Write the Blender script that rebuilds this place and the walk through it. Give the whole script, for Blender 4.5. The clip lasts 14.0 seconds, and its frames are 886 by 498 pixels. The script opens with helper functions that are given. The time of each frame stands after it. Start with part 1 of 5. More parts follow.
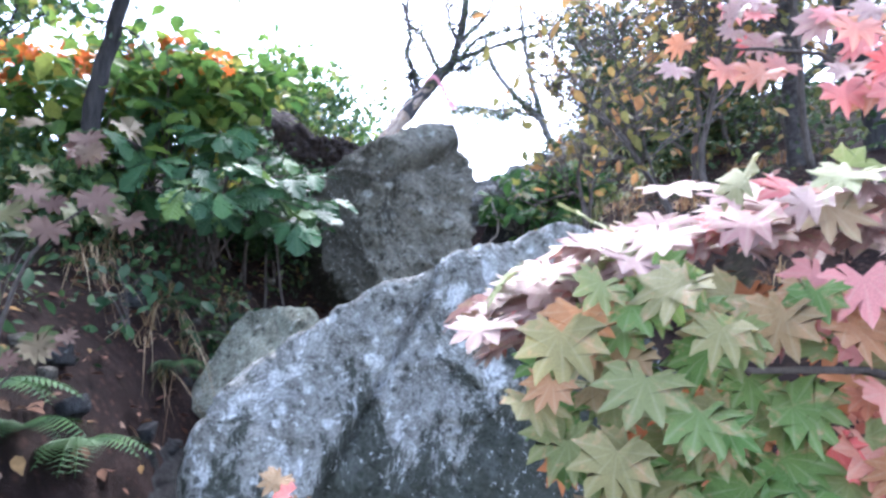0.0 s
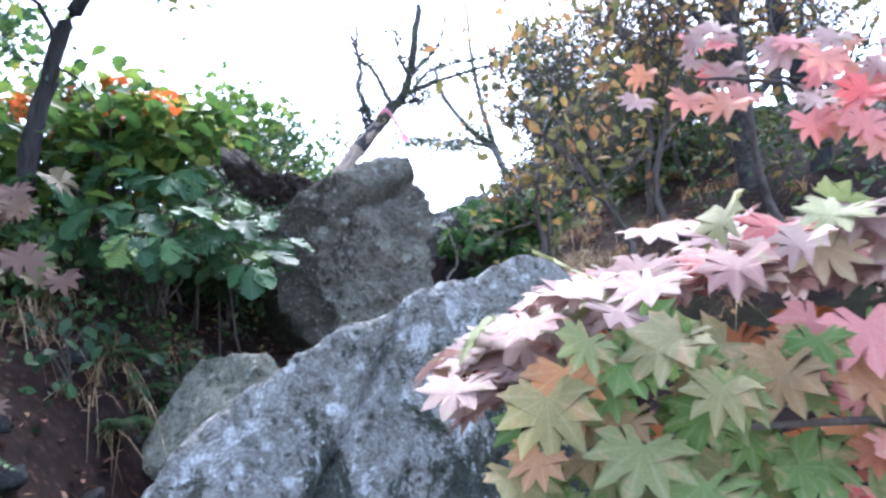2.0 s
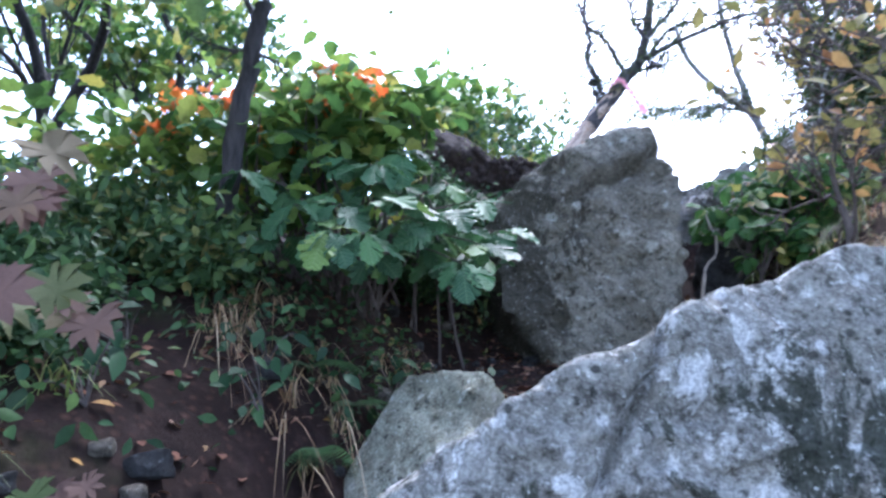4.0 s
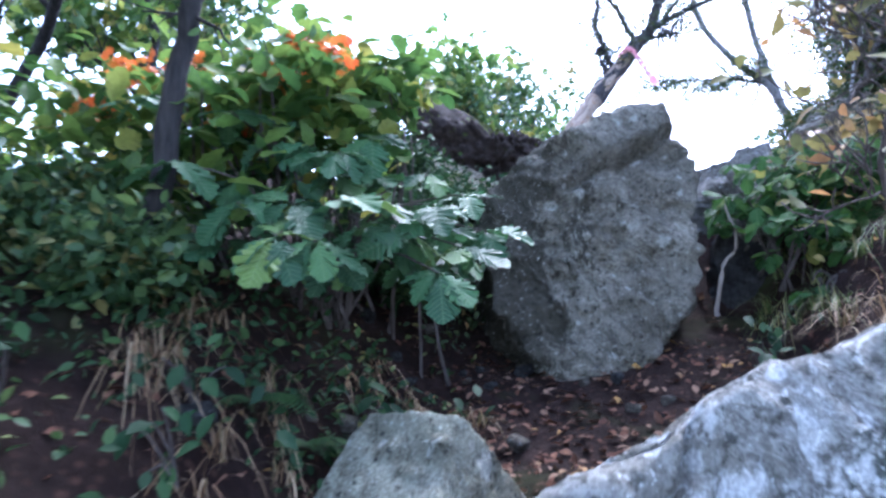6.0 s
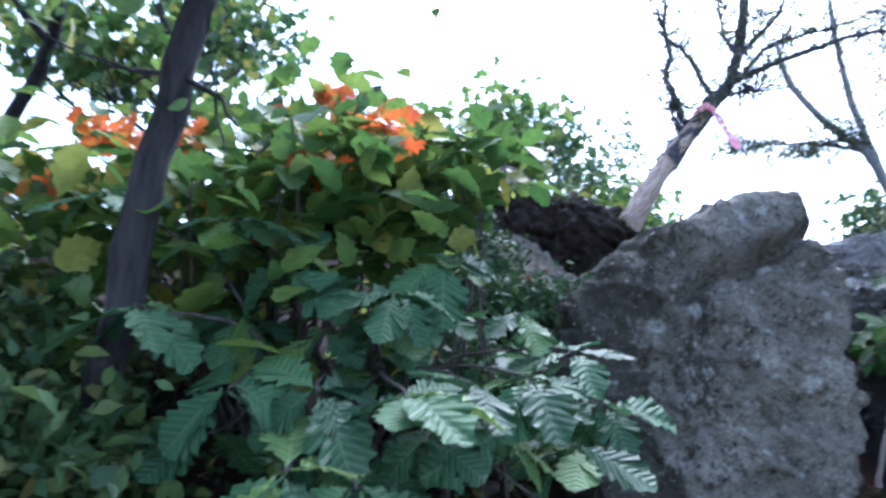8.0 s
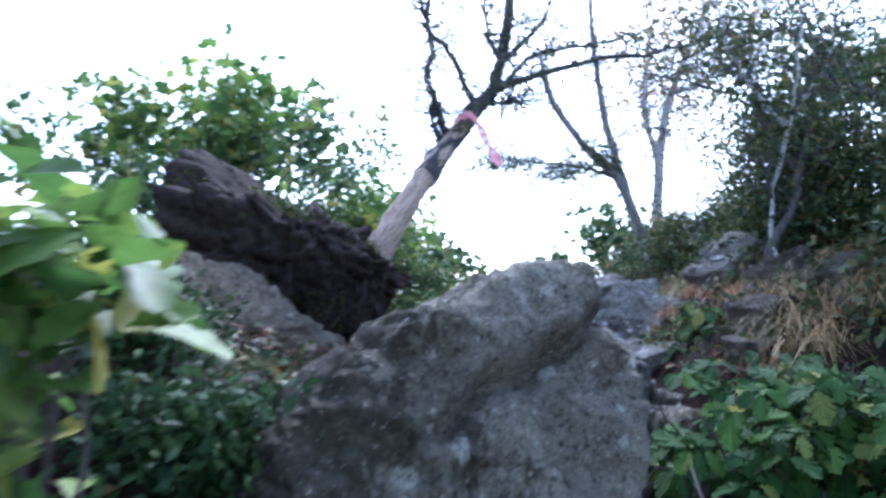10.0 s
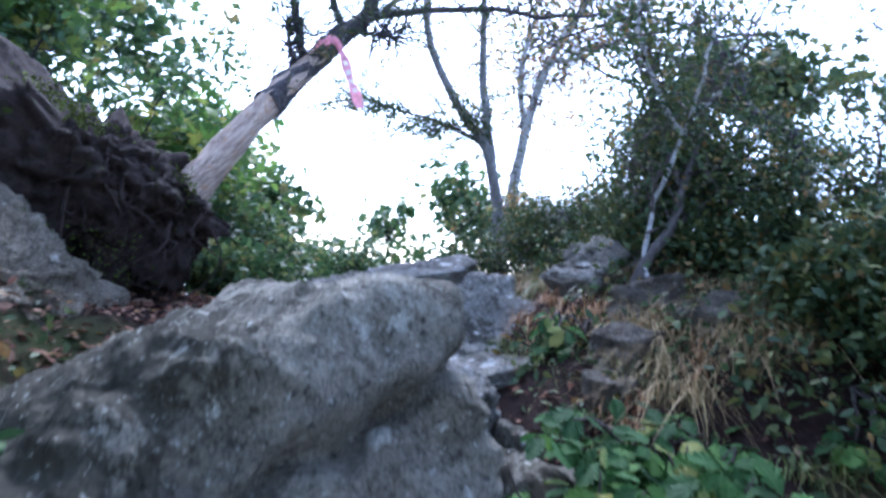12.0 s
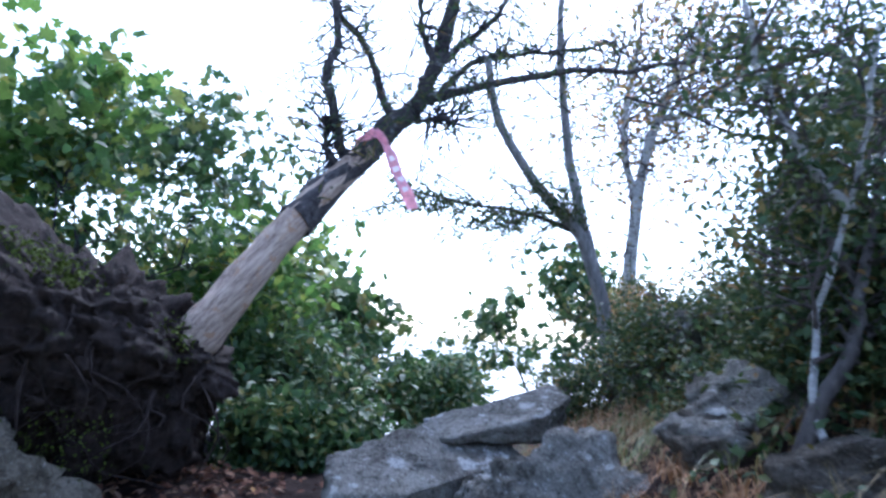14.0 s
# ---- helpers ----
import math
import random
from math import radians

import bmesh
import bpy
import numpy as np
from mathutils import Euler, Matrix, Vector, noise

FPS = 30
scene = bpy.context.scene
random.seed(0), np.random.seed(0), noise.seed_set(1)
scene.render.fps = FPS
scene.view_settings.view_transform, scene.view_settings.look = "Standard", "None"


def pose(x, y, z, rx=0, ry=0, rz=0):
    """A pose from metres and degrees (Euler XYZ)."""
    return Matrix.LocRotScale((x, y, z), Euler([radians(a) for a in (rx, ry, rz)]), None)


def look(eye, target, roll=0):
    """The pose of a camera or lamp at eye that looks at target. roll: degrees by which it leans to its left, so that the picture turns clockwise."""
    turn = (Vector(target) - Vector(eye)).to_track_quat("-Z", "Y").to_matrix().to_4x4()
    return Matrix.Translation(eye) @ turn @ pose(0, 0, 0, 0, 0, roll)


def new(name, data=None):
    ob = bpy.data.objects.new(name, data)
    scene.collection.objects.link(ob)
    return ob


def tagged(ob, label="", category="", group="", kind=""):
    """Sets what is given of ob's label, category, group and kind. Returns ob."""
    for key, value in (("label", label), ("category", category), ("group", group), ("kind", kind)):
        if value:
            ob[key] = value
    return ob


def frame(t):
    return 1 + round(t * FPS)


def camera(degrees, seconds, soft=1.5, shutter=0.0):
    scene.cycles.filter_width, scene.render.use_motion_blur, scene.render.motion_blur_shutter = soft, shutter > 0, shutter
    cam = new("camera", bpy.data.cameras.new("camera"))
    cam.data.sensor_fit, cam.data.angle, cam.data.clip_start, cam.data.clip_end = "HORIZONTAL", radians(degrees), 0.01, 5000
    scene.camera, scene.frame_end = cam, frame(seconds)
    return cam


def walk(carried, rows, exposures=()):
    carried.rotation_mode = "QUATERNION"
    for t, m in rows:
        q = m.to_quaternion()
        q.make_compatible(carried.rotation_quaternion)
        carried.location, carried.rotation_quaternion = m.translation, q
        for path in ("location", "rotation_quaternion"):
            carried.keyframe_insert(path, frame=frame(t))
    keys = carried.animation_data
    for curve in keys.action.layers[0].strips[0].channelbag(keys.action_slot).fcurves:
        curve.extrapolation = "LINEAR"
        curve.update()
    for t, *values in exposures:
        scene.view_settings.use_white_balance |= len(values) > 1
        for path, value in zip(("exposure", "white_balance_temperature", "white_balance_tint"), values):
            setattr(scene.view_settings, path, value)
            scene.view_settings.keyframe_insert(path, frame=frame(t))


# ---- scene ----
cam = camera(66.0, 14.0, soft=2.7, shutter=0.7)
PATH = [
    (0, (-0.125, -0.432, 1.316), (-0.056, 1.555, 1.534), 0.2),
    (0.5, (-0.112, -0.44, 1.326), (-0.012, 1.542, 1.575), -0.9),
    (1, (-0.111, -0.448, 1.333), (0.041, 1.529, 1.594), -2.0),
    (1.5, (-0.126, -0.429, 1.341), (0.06, 1.543, 1.616), -2.6),
    (2, (-0.131, -0.369, 1.35), (0.063, 1.598, 1.652), -2.6),
    (2.5, (-0.122, -0.27, 1.349), (0.056, 1.692, 1.694), -3.0),
    (3, (-0.104, -0.106, 1.372), (-0.064, 1.857, 1.754), -2.7),
    (3.5, (-0.134, 0.122, 1.427), (-0.454, 2.062, 1.793), -1.8),
    (3.7, (-0.15, 0.173, 1.438), (-0.586, 2.096, 1.773), -2.0),
    (5.8, (-0.149, 0.557, 1.658), (-0.701, 2.471, 1.842), -0.4),
    (6, (-0.153, 0.648, 1.645), (-0.649, 2.576, 1.839), -0.9),
    (6.5, (-0.178, 0.959, 1.838), (-0.706, 2.868, 2.116), 0.8),
    (7, (-0.292, 1.176, 1.958), (-0.969, 3.033, 2.26), -1.3),
    (7.2, (-0.35, 1.227, 1.975), (-1.049, 3.068, 2.32), -1.2),
    (9.3, (-0.673, 1.796, 2.357), (-0.722, 3.785, 2.564), 4.9),
    (9.5, (-0.636, 1.936, 2.403), (-0.626, 3.925, 2.62), 3.3),
    (10, (-0.539, 2.358, 2.581), (-0.388, 4.338, 2.82), 1.5),
    (10.5, (-0.443, 2.533, 2.614), (-0.176, 4.503, 2.832), 0.7),
    (11, (-0.422, 2.602, 2.645), (-0.033, 4.56, 2.754), 6.4),
    (11.5, (-0.446, 2.728, 2.688), (0.082, 4.655, 2.774), 10.4),
    (12, (-0.465, 2.984, 2.834), (0.161, 4.882, 2.922), 9.8),
    (12.5, (-0.406, 3.107, 2.937), (0.226, 5.002, 3.035), 10.1),
    (13, (-0.231, 3.273, 3.009), (0.264, 5.2, 3.209), 10.6),
    (13.5, (-0.009, 3.547, 3.147), (0.278, 5.511, 3.388), 6.6),
    (14, (0.055, 3.791, 3.191), (0.274, 5.763, 3.444), 5.5),
]
EXPOSURES = [(0, 3.2, 5700, 16), (2.5, 2.92, 5650, 15.5), (6, 3.0, 5200, 18), (9.5, 2.4, 5200, 15.5), (10.5, 2.65, 5200, 17), (11.5, 2.5, 5100, 17), (12.5, 2.64, 5100, 17), (14, 2.2, 5100, 15)]
walk(cam, [(t, look(eye, target, roll)) for t, eye, target, roll in PATH], EXPOSURES)


# ---- world and sun ----
SUN_AZ, SUN_EL = radians(8), radians(52)
world = bpy.data.worlds.new("overcast_sky")
scene.world = world
world.use_nodes = True
wn, wl = world.node_tree.nodes, world.node_tree.links
sky = wn.new("ShaderNodeTexSky")
sky.sky_type, sky.sun_disc = "NISHITA", False
sky.sun_elevation, sky.sun_rotation = SUN_EL, SUN_AZ
sky.dust_density, sky.air_density = 1.5, 1.0
grey = wn.new("ShaderNodeHueSaturation")
grey.inputs["Saturation"].default_value = 0.75
wl.new(sky.outputs[0], grey.inputs["Color"])
wl.new(grey.outputs[0], wn["Background"].inputs["Color"])
wn["Background"].inputs["Strength"].default_value = 0.15
sun = new("sun", bpy.data.lights.new("sun", "SUN"))
sun.data.energy, sun.data.angle, sun.data.color = 1.2, radians(25), (1.0, 0.98, 0.95)
sun.matrix_world = look((0, 0, 30), (-math.sin(SUN_AZ) * math.cos(SUN_EL), -math.cos(SUN_AZ) * math.cos(SUN_EL), 30 - math.sin(SUN_EL)))


# ---- materials ----
class Nodes:
    """A material's node tree, with short ways to add nodes."""

    def __init__(self, name, rough=0.8, spec=0.3):
        self.m = bpy.data.materials.new(name)
        self.m.use_nodes = True
        self.n, self.l = self.m.node_tree.nodes, self.m.node_tree.links
        self.b = self.n["Principled BSDF"]
        self.b.inputs["Roughness"].default_value = rough
        self.b.inputs["Specular IOR Level"].default_value = spec
        self.place = self.n.new("ShaderNodeTexCoord").outputs["Object"]

    def noise(self, scale, detail=5.0, rough=0.6, stretch=None, distortion=0.0, turn=(0, 0, 0)):
        t = self.n.new("ShaderNodeTexNoise")
        t.inputs["Scale"].default_value, t.inputs["Detail"].default_value = scale, detail
        t.inputs["Roughness"].default_value, t.inputs["Distortion"].default_value = rough, distortion
        src = self.place
        if stretch:
            mp = self.n.new("ShaderNodeMapping")
            mp.vector_type = "TEXTURE"
            mp.inputs["Scale"].default_value = [1 / q for q in stretch]
            mp.inputs["Rotation"].default_value = turn
            self.l.new(src, mp.inputs["Vector"])
            src = mp.outputs[0]
        self.l.new(src, t.inputs["Vector"])
        return t.outputs["Fac"]

    def voronoi(self, scale, feature="F1"):
        t = self.n.new("ShaderNodeTexVoronoi")
        t.feature = feature
        t.inputs["Scale"].default_value = scale
        self.l.new(self.place, t.inputs["Vector"])
        return t.outputs["Distance"]

    def cells(self, scale):
        """The distance to the nearest scattered point, and that point's own random number."""
        t = self.n.new("ShaderNodeTexVoronoi")
        t.inputs["Scale"].default_value = scale
        self.l.new(self.place, t.inputs["Vector"])
        sep = self.n.new("ShaderNodeSeparateColor")
        self.l.new(t.outputs["Color"], sep.inputs[0])
        return t.outputs["Distance"], sep.outputs[0]

    def ramp(self, fac, stops):
        r = self.n.new("ShaderNodeValToRGB")
        e = r.color_ramp.elements
        while len(e) < len(stops):
            e.new(0.5)
        for k, (at, col) in enumerate(stops):
            e[k].position = at
            e[k].color = (*col, 1) if len(col) == 3 else (col[0], col[0], col[0], 1)
        self.l.new(fac, r.inputs[0])
        return r.outputs[0]

    def mix(self, fac, a, b, how="MIX"):
        x = self.n.new("ShaderNodeMix")
        x.data_type, x.blend_type = "RGBA", how
        for sock, v in ((x.inputs[0], fac), (x.inputs[6], a), (x.inputs[7], b)):
            if isinstance(v, (int, float)):
                sock.default_value = v
            elif isinstance(v, tuple):
                sock.default_value = (*v, 1)
            else:
                self.l.new(v, sock)
        return x.outputs[2]

    def colour(self, out):
        self.l.new(out, self.b.inputs["Base Color"])

    def bump(self, fac, strength=0.5, distance=0.01):
        p = self.n.new("ShaderNodeBump")
        p.inputs["Strength"].default_value, p.inputs["Distance"].default_value = strength, distance
        self.l.new(fac, p.inputs["Height"])
        old = self.b.inputs["Normal"].links
        if old:
            self.l.new(old[0].from_socket, p.inputs["Normal"])
        self.l.new(p.outputs[0], self.b.inputs["Normal"])

    def rough(self, out):
        self.l.new(out, self.b.inputs["Roughness"])


def rock_material(name, dark, mid, light, lichen, lichen_at=0.62, moss=None, moss_at=0.66, moss_shade_lean=None, discs=0.0, stain=0.5):
    """Weathered stone: mottled mineral colours, broad stains, crusts and round discs of lichen, flecks, pits and hairline cracks."""
    k = Nodes(name, 0.9, 0.2)
    col = k.ramp(k.noise(3.2, 12, 0.75, distortion=0.4), [(0.36, dark), (0.44, mid), (0.55, mid), (0.63, light)])
    broad = k.ramp(k.noise(1.5, 7, 0.62, distortion=0.6), [(0.4, (stain, stain * 0.98, stain * 0.93)), (0.52, (0.95, 0.95, 0.95)), (0.66, (1.2, 1.2, 1.18))])
    col = k.mix(1.0, col, broad, "MULTIPLY")
    veins = k.ramp(k.noise(2.4, 10, 0.72, stretch=(1, 1, 3.0), turn=(0.5, 0.6, 0)), [(0.475, (1, 1, 1)), (0.5, (0.45, 0.43, 0.41)), (0.525, (1, 1, 1))])
    col = k.mix(0.8, col, veins, "MULTIPLY")
    crust = k.ramp(k.noise(7, 12, 0.72, distortion=0.7), [(lichen_at, (0,)), (lichen_at + 0.025, (0.85,))])
    col = k.mix(crust, col, lichen)
    if discs:
        for scale, tone, share, edge in ((7.0, tuple(min(0.8, q * 1.08) for q in lichen), discs, 0.30), (17.0, lichen, discs, 0.30), (24.0, (0.05, 0.052, 0.045), discs * 1.1, 0.26)):
            at, rnd = k.cells(scale)
            wob = k.n.new("ShaderNodeMath")
            wob.operation = "MULTIPLY_ADD"
            k.l.new(k.noise(scale * 3.5, 4, 0.7), wob.inputs[0])
            wob.inputs[1].default_value = 0.5
            k.l.new(at, wob.inputs[2])
            spot = k.ramp(wob.outputs[0], [(edge + 0.16, (0.85,)), (edge + 0.26, (0,))])
            pick = k.ramp(rnd, [(share, (1,)), (share + 0.02, (0,))])
            col = k.mix(k.mix(1.0, spot, pick, "MULTIPLY"), col, tone)
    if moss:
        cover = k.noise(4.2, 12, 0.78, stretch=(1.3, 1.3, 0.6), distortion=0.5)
        # leans the dark cover to one side, for moss and for painted shade
        if moss_shade_lean:
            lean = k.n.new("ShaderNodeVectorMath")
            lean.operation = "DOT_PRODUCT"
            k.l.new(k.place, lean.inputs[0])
            lean.inputs[1].default_value = moss_shade_lean
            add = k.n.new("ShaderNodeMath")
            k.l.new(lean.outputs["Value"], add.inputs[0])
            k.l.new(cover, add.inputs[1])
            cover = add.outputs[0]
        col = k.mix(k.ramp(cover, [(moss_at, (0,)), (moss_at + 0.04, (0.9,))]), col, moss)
    dots = k.ramp(k.noise(48, 6, 0.7), [(0.6, (0,)), (0.64, (0.8,))])
    col = k.mix(dots, col, lichen)
    fleck = k.ramp(k.noise(30, 9, 0.75), [(0.38, (0.34, 0.33, 0.31)), (0.46, (0.95, 0.95, 0.95)), (0.56, (1, 1, 1)), (0.64, (1.3, 1.3, 1.3))])
    col = k.mix(1.0, col, fleck, "MULTIPLY")
    grain = k.ramp(k.noise(110, 4, 0.7), [(0.4, (0.7, 0.7, 0.7)), (0.6, (1.25, 1.25, 1.25))])
    k.colour(k.mix(1.0, col, grain, "MULTIPLY"))
    k.bump(k.noise(10, 12, 0.8), 1.0, 0.07)
    k.bump(k.noise(55, 8, 0.75), 1.0, 0.015)
    return k.m


def leaf_material(name, stops, through_light=0.35, rough=0.45, per_island=False, spec=0.4, blotch=None, vein=0, ribs=0.0):
    """Leaves: each takes its colour from the ramp at random; part of the light comes through."""
    k = Nodes(name, rough, spec)
    if per_island:
        rnd = k.n.new("ShaderNodeNewGeometry").outputs["Random Per Island"]
    else:
        rnd = k.n.new("ShaderNodeObjectInfo").outputs["Random"]
    col = k.ramp(rnd, stops)
    shade = k.ramp(k.noise(45, 4, 0.6), [(0.3, (0.75, 0.75, 0.75)), (0.7, (1.2, 1.2, 1.2))])
    col = k.mix(1.0, col, shade, "MULTIPLY")
    if blotch:
        spot = k.ramp(k.noise(2.2, 5, 0.7), [(0.54, (0,)), (0.66, (0.8,))])
        col = k.mix(spot, col, blotch)
    if vein:
        sep = k.n.new("ShaderNodeSeparateXYZ")
        k.l.new(k.place, sep.inputs[0])
        ang = k.n.new("ShaderNodeMath")
        ang.operation = "ARCTAN2"
        k.l.new(sep.outputs[0], ang.inputs[0])
        k.l.new(sep.outputs[1], ang.inputs[1])
        fold = k.n.new("ShaderNodeMath")
        fold.operation = "PINGPONG"
        k.l.new(ang.outputs[0], fold.inputs[0])
        fold.inputs[1].default_value = radians(vein) / 2
        line = k.ramp(fold.outputs[0], [(0.0, (1,)), (0.035, (0.5,)), (0.07, (0,))])
        col = k.mix(k.mix(0.16, (0, 0, 0), line), col, (0.6, 0.55, 0.4))
        k.bump(line, 0.1, 0.004)
    if ribs:
        sep = k.n.new("ShaderNodeSeparateXYZ")
        k.l.new(k.place, sep.inputs[0])
        off = k.n.new("ShaderNodeMath")
        off.operation = "ABSOLUTE"
        k.l.new(sep.outputs[0], off.inputs[0])
        up = k.n.new("ShaderNodeMath")
        up.operation = "MULTIPLY_ADD"
        k.l.new(off.outputs[0], up.inputs[0])
        up.inputs[1].default_value = -0.75
        k.l.new(sep.outputs[1], up.inputs[2])
        fold = k.n.new("ShaderNodeMath")
        fold.operation = "PINGPONG"
        k.l.new(up.outputs[0], fold.inputs[0])
        fold.inputs[1].default_value = ribs / 2
        line = k.ramp(fold.outputs[0], [(0.0, (1,)), (0.008, (0.6,)), (0.016, (0,))])
        mid = k.ramp(off.outputs[0], [(0.0, (1,)), (0.012, (0.8,)), (0.02, (0,))])
        both = k.mix(1.0, line, mid, "LIGHTEN")
        col = k.mix(k.mix(0.12, (0, 0, 0), both), col, (0.4, 0.48, 0.26))
        k.bump(fold.outputs[0], 0.3, 0.3)
    k.colour(col)
    k.bump(k.noise(90, 3, 0.5), 0.3, 0.003)
    tr = k.n.new("ShaderNodeBsdfTranslucent")
    k.l.new(col, tr.inputs["Color"])
    sh = k.n.new("ShaderNodeMixShader")
    sh.inputs[0].default_value = through_light
    k.l.new(k.b.outputs[0], sh.inputs[1])
    k.l.new(tr.outputs[0], sh.inputs[2])
    k.l.new(sh.outputs[0], k.n["Material Output"].inputs["Surface"])
    return k.m


def bark_material(name, dark, light, patch=None, patch_at=0.6, stretch=(9, 9, 2.0), depth=0.02, turn=(0, 0, 0)):
    k = Nodes(name, 0.9, 0.15)
    fib = k.noise(4.0, 8, 0.7, stretch=stretch, turn=turn)
    col = k.ramp(fib, [(0.32, dark), (0.68, light)])
    if patch:
        col = k.mix(k.ramp(k.noise(11, 6, 0.65), [(patch_at, (0,)), (patch_at + 0.06, (1,))]), col, patch)
    k.colour(col)
    k.bump(fib, 0.9, depth)
    return k.m


# darker to the left: dark lichen and the foliage's shade put into the colour
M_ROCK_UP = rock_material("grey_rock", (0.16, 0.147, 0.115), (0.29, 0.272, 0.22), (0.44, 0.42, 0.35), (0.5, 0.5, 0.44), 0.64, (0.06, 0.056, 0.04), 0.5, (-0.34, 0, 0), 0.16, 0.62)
# dark damp stone; also carries painted shade for gaps between the rocks
M_ROCK_DAMP_SHADE = rock_material("damp_shade_rock", (0.03, 0.03, 0.032), (0.055, 0.055, 0.057), (0.09, 0.09, 0.09), (0.12, 0.125, 0.125), 0.7)
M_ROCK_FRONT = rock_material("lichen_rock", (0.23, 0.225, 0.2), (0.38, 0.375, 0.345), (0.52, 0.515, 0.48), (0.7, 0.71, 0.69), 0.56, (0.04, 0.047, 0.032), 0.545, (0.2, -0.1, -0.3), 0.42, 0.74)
M_ROCK_PALE = rock_material("pale_rock", (0.3, 0.3, 0.23), (0.43, 0.43, 0.33), (0.54, 0.53, 0.42), (0.64, 0.64, 0.55), 0.6, (0.16, 0.16, 0.09), 0.6, None, 0.2)
M_ROCK_SLAB = rock_material("slab_rock", (0.175, 0.16, 0.138), (0.31, 0.295, 0.262), (0.44, 0.425, 0.39), (0.55, 0.55, 0.53), 0.6, None, 0.66, None, 0.18)
M_ROCK_BANK = rock_material("bank_rock", (0.08, 0.07, 0.055), (0.16, 0.14, 0.115), (0.25, 0.225, 0.19), (0.3, 0.29, 0.26), 0.66, (0.10, 0.12, 0.04), 0.62)

M_ROCK_TAN = rock_material("tan_rock", (0.17, 0.14, 0.1), (0.31, 0.265, 0.195), (0.42, 0.37, 0.28), (0.48, 0.45, 0.38), 0.64, (0.07, 0.09, 0.02), 0.6, None, 0.12)


def ground_material():
    k = Nodes("forest_soil", 0.95, 0.1)
    soil = k.ramp(k.noise(5, 9, 0.7), [(0.3, (0.011, 0.007, 0.0065)), (0.5, (0.026, 0.016, 0.014)), (0.7, (0.06, 0.038, 0.033))])
    litter = k.ramp(k.voronoi(26), [(0.05, (0.085, 0.045, 0.032)), (0.4, (0.024, 0.014, 0.012))])
    col = k.mix(k.ramp(k.noise(11, 6, 0.7), [(0.42, (0,)), (0.6, (1,))]), soil, litter)
    col = k.mix(k.ramp(k.noise(1.3, 6, 0.6), [(0.55, (0,)), (0.72, (1,))]), col, (0.045, 0.055, 0.02))
    k.colour(col)
    k.bump(k.noise(18, 9, 0.8), 1.0, 0.04)
    return k.m


M_SOIL = ground_material()
LEANING = Vector((0.5, 0.72, 0.82)).to_track_quat("Z", "Y").to_euler()
M_ROOT_SOIL = bark_material("root_soil", (0.012, 0.009, 0.008), (0.055, 0.04, 0.034), (0.045, 0.06, 0.012), 0.63, (5, 5, 4), 0.05)
M_ROOT = bark_material("root_bark", (0.015, 0.011, 0.01), (0.07, 0.052, 0.045))
M_MOSS = bark_material("moss", (0.035, 0.05, 0.008), (0.13, 0.16, 0.025), None, 0.6, (14, 14, 14), 0.02)
M_BARK_DARK = bark_material("dark_bark", (0.015, 0.014, 0.016), (0.055, 0.052, 0.053), (0.11, 0.12, 0.11), 0.66)
M_BARK_SCALY = bark_material("scaly_bark", (0.02, 0.017, 0.017), (0.1, 0.09, 0.088), (0.2, 0.21, 0.21), 0.62, (7, 7, 5), 0.035, LEANING)
M_WOOD_BARE = bark_material("bare_wood", (0.12, 0.08, 0.062), (0.5, 0.39, 0.3), (0.3, 0.19, 0.12), 0.58, (13, 13, 1.3), 0.012, LEANING)
# paler bark for the ridge tree: sky glare put into its colour
M_BARK_GLARE = bark_material("grey_glare_bark", (0.1, 0.095, 0.09), (0.3, 0.285, 0.275), (0.42, 0.41, 0.4), 0.62)
M_BARK_MID = bark_material("brown_grey_bark", (0.04, 0.035, 0.033), (0.14, 0.125, 0.115), (0.2, 0.2, 0.19), 0.66)
M_BIRCH = bark_material("pale_bark", (0.16, 0.15, 0.14), (0.46, 0.45, 0.43), (0.06, 0.055, 0.05), 0.55, (3, 3, 9), 0.008)
M_TWIG = bark_material("twig_bark", (0.04, 0.032, 0.03), (0.14, 0.12, 0.11))
M_STICK = bark_material("dry_stick", (0.2, 0.16, 0.13), (0.42, 0.37, 0.33))

M_LEAF_PINK = leaf_material("pink_maple_leaf", [(0.0, (0.34, 0.2, 0.185)), (0.45, (0.36, 0.245, 0.215)), (0.72, (0.38, 0.17, 0.155)), (0.84, (0.43, 0.11, 0.105)), (0.92, (0.33, 0.29, 0.16)), (1.0, (0.24, 0.29, 0.11))], 0.3, 0.55, vein=30.5, spec=0.25, blotch=(0.33, 0.3, 0.16))
M_LEAF_GREENISH = leaf_material("green_maple_leaf", [(0.0, (0.1, 0.185, 0.045)), (0.4, (0.145, 0.22, 0.065)), (0.7, (0.23, 0.24, 0.1)), (0.9, (0.34, 0.22, 0.12)), (1.0, (0.45, 0.18, 0.08))], 0.45, 0.55, vein=30.5, spec=0.2, blotch=(0.46, 0.27, 0.15))
M_LEAF_DUSK = leaf_material("dusky_maple_leaf", [(0.0, (0.09, 0.05, 0.042)), (0.4, (0.12, 0.075, 0.058)), (0.65, (0.1, 0.095, 0.042)), (1.0, (0.06, 0.085, 0.03))], 0.3, 0.65, spec=0.15)
M_LEAF_RED = leaf_material("red_maple_leaf", [(0.0, (0.6, 0.13, 0.12)), (0.5, (0.58, 0.25, 0.23)), (1.0, (0.46, 0.18, 0.08))], 0.4, 0.55, vein=30.5, spec=0.25)
